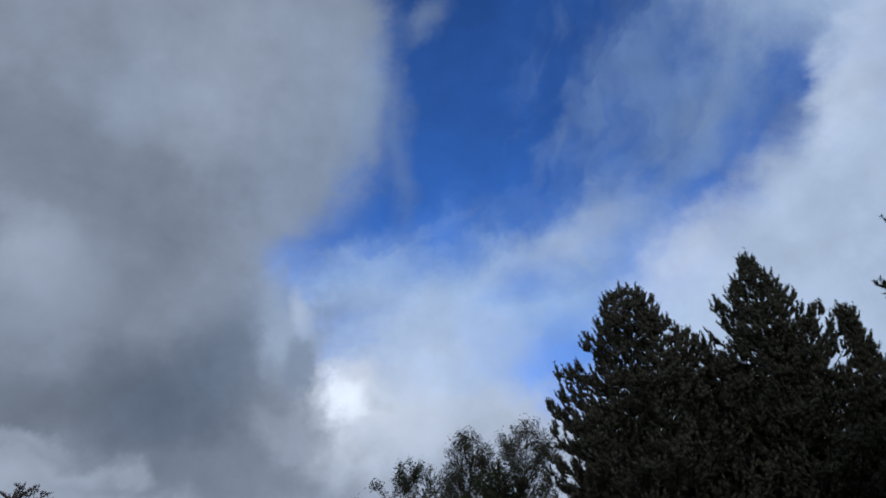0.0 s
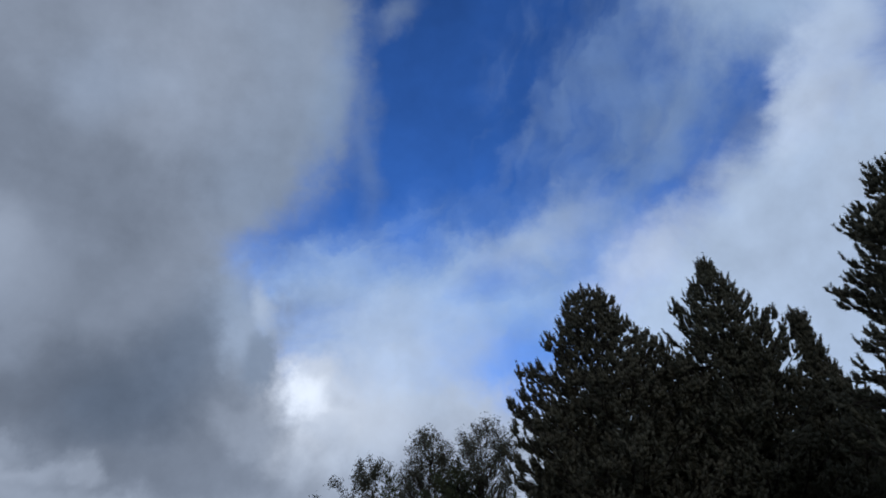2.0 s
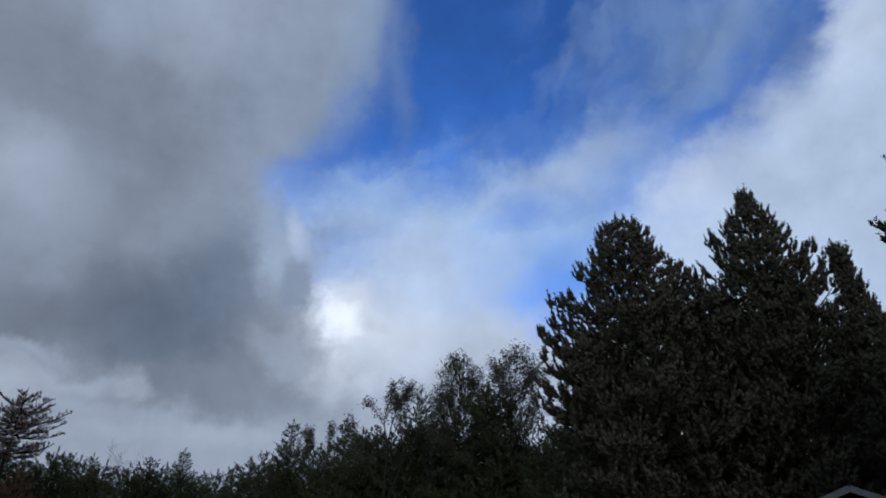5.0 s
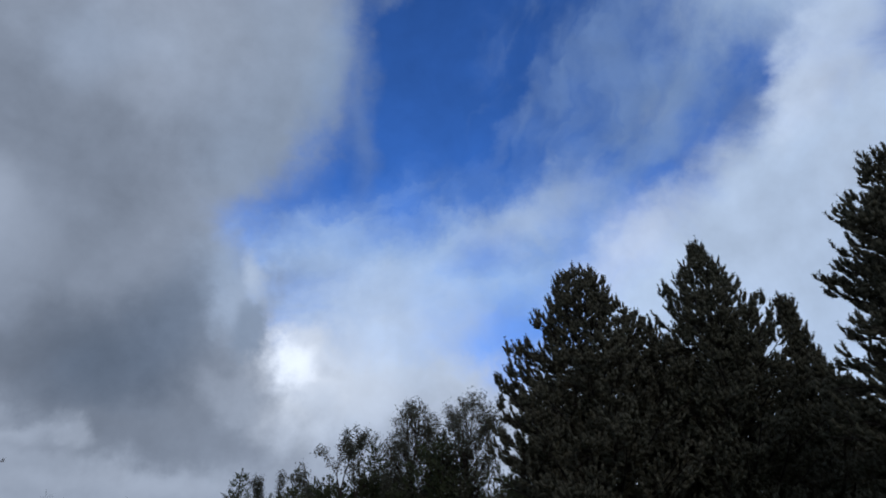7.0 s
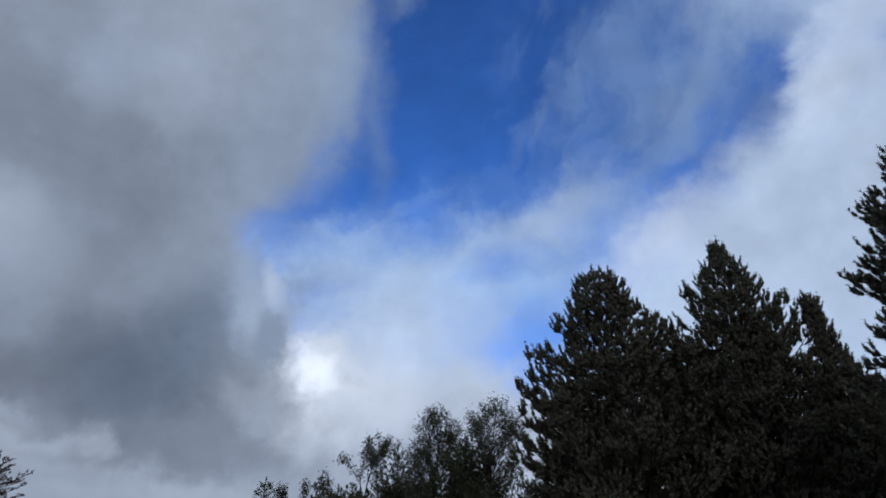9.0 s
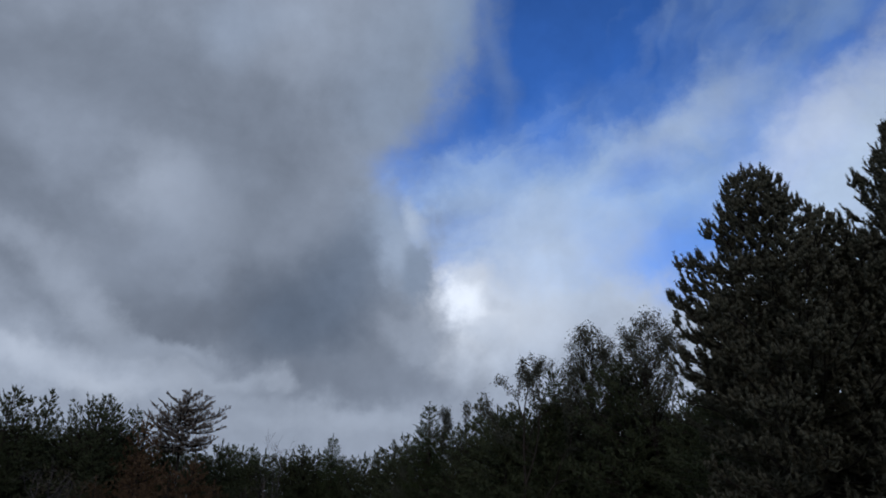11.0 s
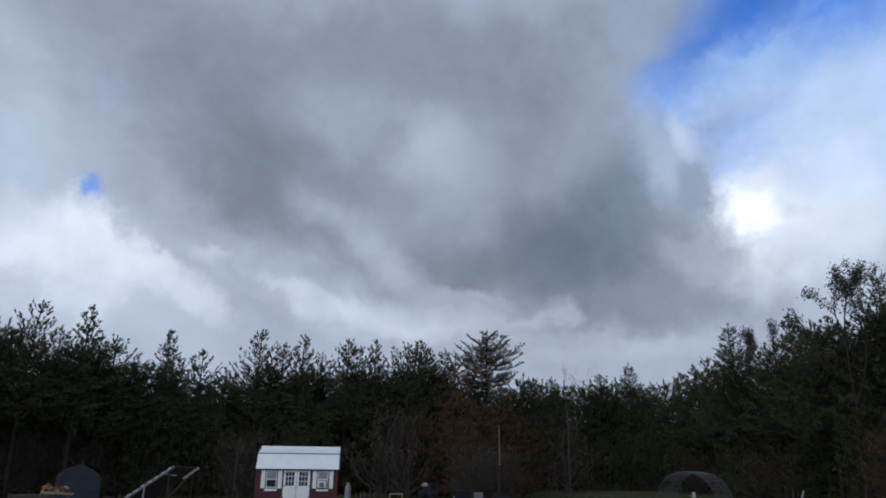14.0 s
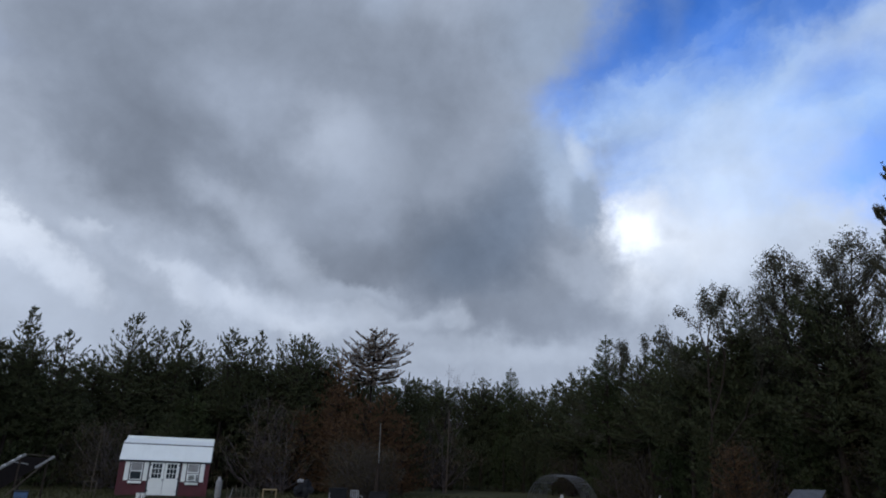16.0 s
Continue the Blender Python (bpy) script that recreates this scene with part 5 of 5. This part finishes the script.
mound(-32.9, 41.0, 1.5, 0.9, 0.5, M_EARTH, "low mound of reddish brown earth", 1.0)
mound(-27.0, 66.0, 9.0, 5.0, 0.22, M_GRASS, "low grassy rise in the clearing", 2.0, "grass_mound")


def make_hoops():
    root = thing("hoop_tunnel", facing(-20.75, 36.0, -14), "bare galvanised hoop tunnel frame without cover", "greenhouse frame")
    r, base = 1.42, 0.74
    n = 8
    for j in range(n):
        y = j * 0.52
        pts = [(np.array([-r, y, 0.0]), 0.016), (np.array([-r, y, base]), 0.016)]
        for k in range(1, 16):
            a = math.pi * (1 - k / 16)
            pts.append((np.array([r * math.cos(a), y, base + r * 1.0 * math.sin(a)]), 0.016))
        pts += [(np.array([r, y, base]), 0.016), (np.array([r, y, 0.0]), 0.016)]
        child("hoop", np_mesh("hoop", *tubes([pts], 6), M_STEEL, True), root)
    for x, z in ((0, base + r + 0.02), (-r * 0.72, base + r * 0.7), (r * 0.72, base + r * 0.7)):
        part("purlin", bar((x, 0, z), (x, (n - 1) * 0.52, z), 0.03), M_STEEL, root)
    for s in (-1, 1):
        part("base_board", box(s * r - 0.025, s * r + 0.025, -0.05, (n - 1) * 0.52 + 0.05, 0, 0.28), M_WOOD, root)
        part("end_post", box(s * (r + 0.02) - 0.05, s * (r + 0.02) + 0.05, -0.06, 0.0, 0, 0.75), M_CURTAIN, root)


make_hoops()
crate(-19.4, 33.5, 2.0, 0.7, 0.72, M_WOOD, "long weathered wooden planter box", -10, "planter_box")
tbl = thing("potting_table", facing(-18.6, 35.2, -14), "small pale potting table inside the hoop frame", "table")
part("top", box(-0.62, 0.62, 0, 0.5, 0.66, 0.70, 0.006), M_CURTAIN, tbl)
for x in (-0.56, 0.56):
    for y in (0.05, 0.45):
        part("leg", box(x - 0.03, x + 0.03, y - 0.03, y + 0.03, 0, 0.66), M_WOOD, tbl)
part("side_rail", bar((-0.62, 0.0, 0.70), (-0.72, 0.0, 1.02), 0.04), M_CURTAIN, tbl)
M_PALE = material("aged_white_plastic", (0.42, 0.41, 0.38), 0.6, vary=0.2, scale=5, fine=30, gloss=0.3)
jug = thing("water_jug", facing(-20.2, 38.0, 0, 0.9), "white plastic water jug on a stump", "jug")
part("body", box(-0.07, 0.10, -0.08, 0.08, 0.0, 0.28, 0.03), M_PALE, jug)
part("handle", bar((-0.07, 0, 0.06), (-0.16, 0, 0.12), 0.04, 0.04, 0.01), M_PALE, jug)
post(-20.2, 38.0, 0.95, 0.18, M_BARK, "cut log stump standing upright", "log_stump")


def make_cage():
    root = thing("wire_cage", facing(-13.3, 34.0, 6), "leaning timber and wire plant cage with dark netting", "cage")
    w, d, h = 1.15, 0.9, 1.02
    for x in (-w / 2, w / 2):
        for y in (0, d):
            part("post", bar((x * 1.05, y, 0), (x * 0.92, y, h), 0.05, 0.05, 0.006), M_WOOD, root)
    for y in (0, d):
        part("rail", bar((-w / 2, y, h - 0.02), (w / 2, y, h - 0.06), 0.045), M_WOOD, root)
    for i in range(7):
        x = -w / 2 + 0.1 + i * 0.16
        part("slat", bar((x, 0.01, 0.05), (x + 0.02, 0.01, h - 0.08), 0.016), M_WOOD, root)
    part("netting", box(-w / 2 + 0.04, w / 2 - 0.04, 0.10, d - 0.1, 0.02, h - 0.22, 0.06), M_DARKP, root, "dark folded netting")
    part("leaning_board", bar((-0.12, -0.16, 0.0), (0.42, 0.06, 1.42), 0.11, 0.035, 0.004), M_CURTAIN, root, "pale leaning board")
    part("leaning_stick", bar((-0.02, 0.4, 0.9), (0.06, 0.5, 1.45), 0.05), M_WOOD, root)


make_cage()


def make_panel_stand():
    root = thing("panel_stand", facing(-2.5, 26.0, 8), "tilted grey metal sheet on timber posts", "stand")
    low, high = [(-0.80, 0.0, 1.40), (0.28, 0.0, 1.40)], [(0.72, 0.75, 1.99), (-0.24, 0.75, 1.97)]
    bm = bmesh.new()
    top = [bm.verts.new(p) for p in low + high]
    under = [bm.verts.new((x, y + 0.02, z - 0.04)) for x, y, z in low + high]
    bm.faces.new(top)
    bm.faces.new(under[::-1])
    for k in range(4):
        bm.faces.new((top[k], under[k], under[(k + 1) % 4], top[(k + 1) % 4]))
    part("sheet", bm, M_STEEL, root, "grey metal sheet")
    for (x, y, z) in low:
        part("front_post", box(x * 0.9 - 0.04, x * 0.9 + 0.04, 0.06, 0.14, 0, 1.40), M_WOOD, root)
    for (x, y, z) in high:
        part("back_post", box(x * 0.9 - 0.04, x * 0.9 + 0.04, 0.62, 0.70, 0, 1.86), M_WOOD, root)
    part("rail", bar((-0.24, 0.72, 1.90), (0.72, 0.72, 1.92), 0.05), M_WOOD, root)


make_panel_stand()


M_FASCIA = material("grey_fascia", (0.10, 0.10, 0.10), 0.85, vary=0.2, gloss=0.1)


def make_cabin():
    root = thing("small_cabin", facing(26.7, 17.0, 4), "small dark cabin with pale-edged gable roof", "cabin")
    hw, wall_h, ridge, d = 0.62, 3.55, 3.98, 1.6
    slope = (ridge - 3.66) / 0.78
    bm = bmesh.new()
    pts = [(-hw, 0.0), (hw, 0.0), (hw, wall_h), (0, wall_h + hw * slope), (-hw, wall_h)]
    a = [bm.verts.new((x, 0.0, z)) for x, z in pts]
    b = [bm.verts.new((x, d, z)) for x, z in pts]
    bm.faces.new(a)
    bm.faces.new(b[::-1])
    for i in range(5):
        bm.faces.new((a[i], a[(i + 1) % 5], b[(i + 1) % 5], b[i]))
    part("wall", bm, M_DARKP, root, "dark weathered board wall")
    for s in (-1, 1):
        part("roof", bar((0, d / 2, ridge - 0.05), (s * 0.80, d / 2, ridge - 0.05 - 0.80 * slope), d + 0.2, 0.05), M_WOOD, root)
        part("fascia", bar((0, -0.12, ridge - 0.02), (s * 0.80, -0.12, ridge - 0.02 - 0.80 * slope), 0.03, 0.13), M_FASCIA, root, "pale fascia board")
    part("door", box(-0.3, 0.3, -0.03, 0.0, 0.2, 2.1, 0.006), M_WOOD, root)


make_cabin()
post(-28.1, 70.0, 5.5, 0.022, M_WOOD, "thin pale snag in front of dark spruces", "snag", 0.01)
post(-29.5, 73.0, 8.2, 0.07, M_WOOD, "tall bare grey dead trunk at the wood edge", "snag", 0.01)
post(-35.2, 46.0, 2.5, 0.17, M_BARK, "dark broken tree stump at the clearing edge", "tree_stump", 0.02)
post(-35.1, 49.8, 5.3, 0.03, M_CURTAIN, "slim pale barkless snag before brown trees", "snag", -0.01)


# ---- rough grass in the clearing ----
def make_grass():
    g = np.random.default_rng(17)
    n = 9000
    az = np.radians(g.uniform(-78, 2, n))
    d = g.uniform(30, 62, n)
    at = np.stack([d * np.sin(az), d * np.cos(az), np.full(n, -0.06)], axis=1)
    way = np.concatenate([g.normal(size=(n, 2)) * 0.3, np.ones((n, 1))], axis=1)
    v, f = needles(g, at, way, 7, 0.34, 0.03, 0.45, 0.03)
    tagged(new("rough_grass", np_mesh("rough_grass", v, f, M_GRASS)), "rough straw and green autumn grass", "grass", kind="stuff")


make_grass()
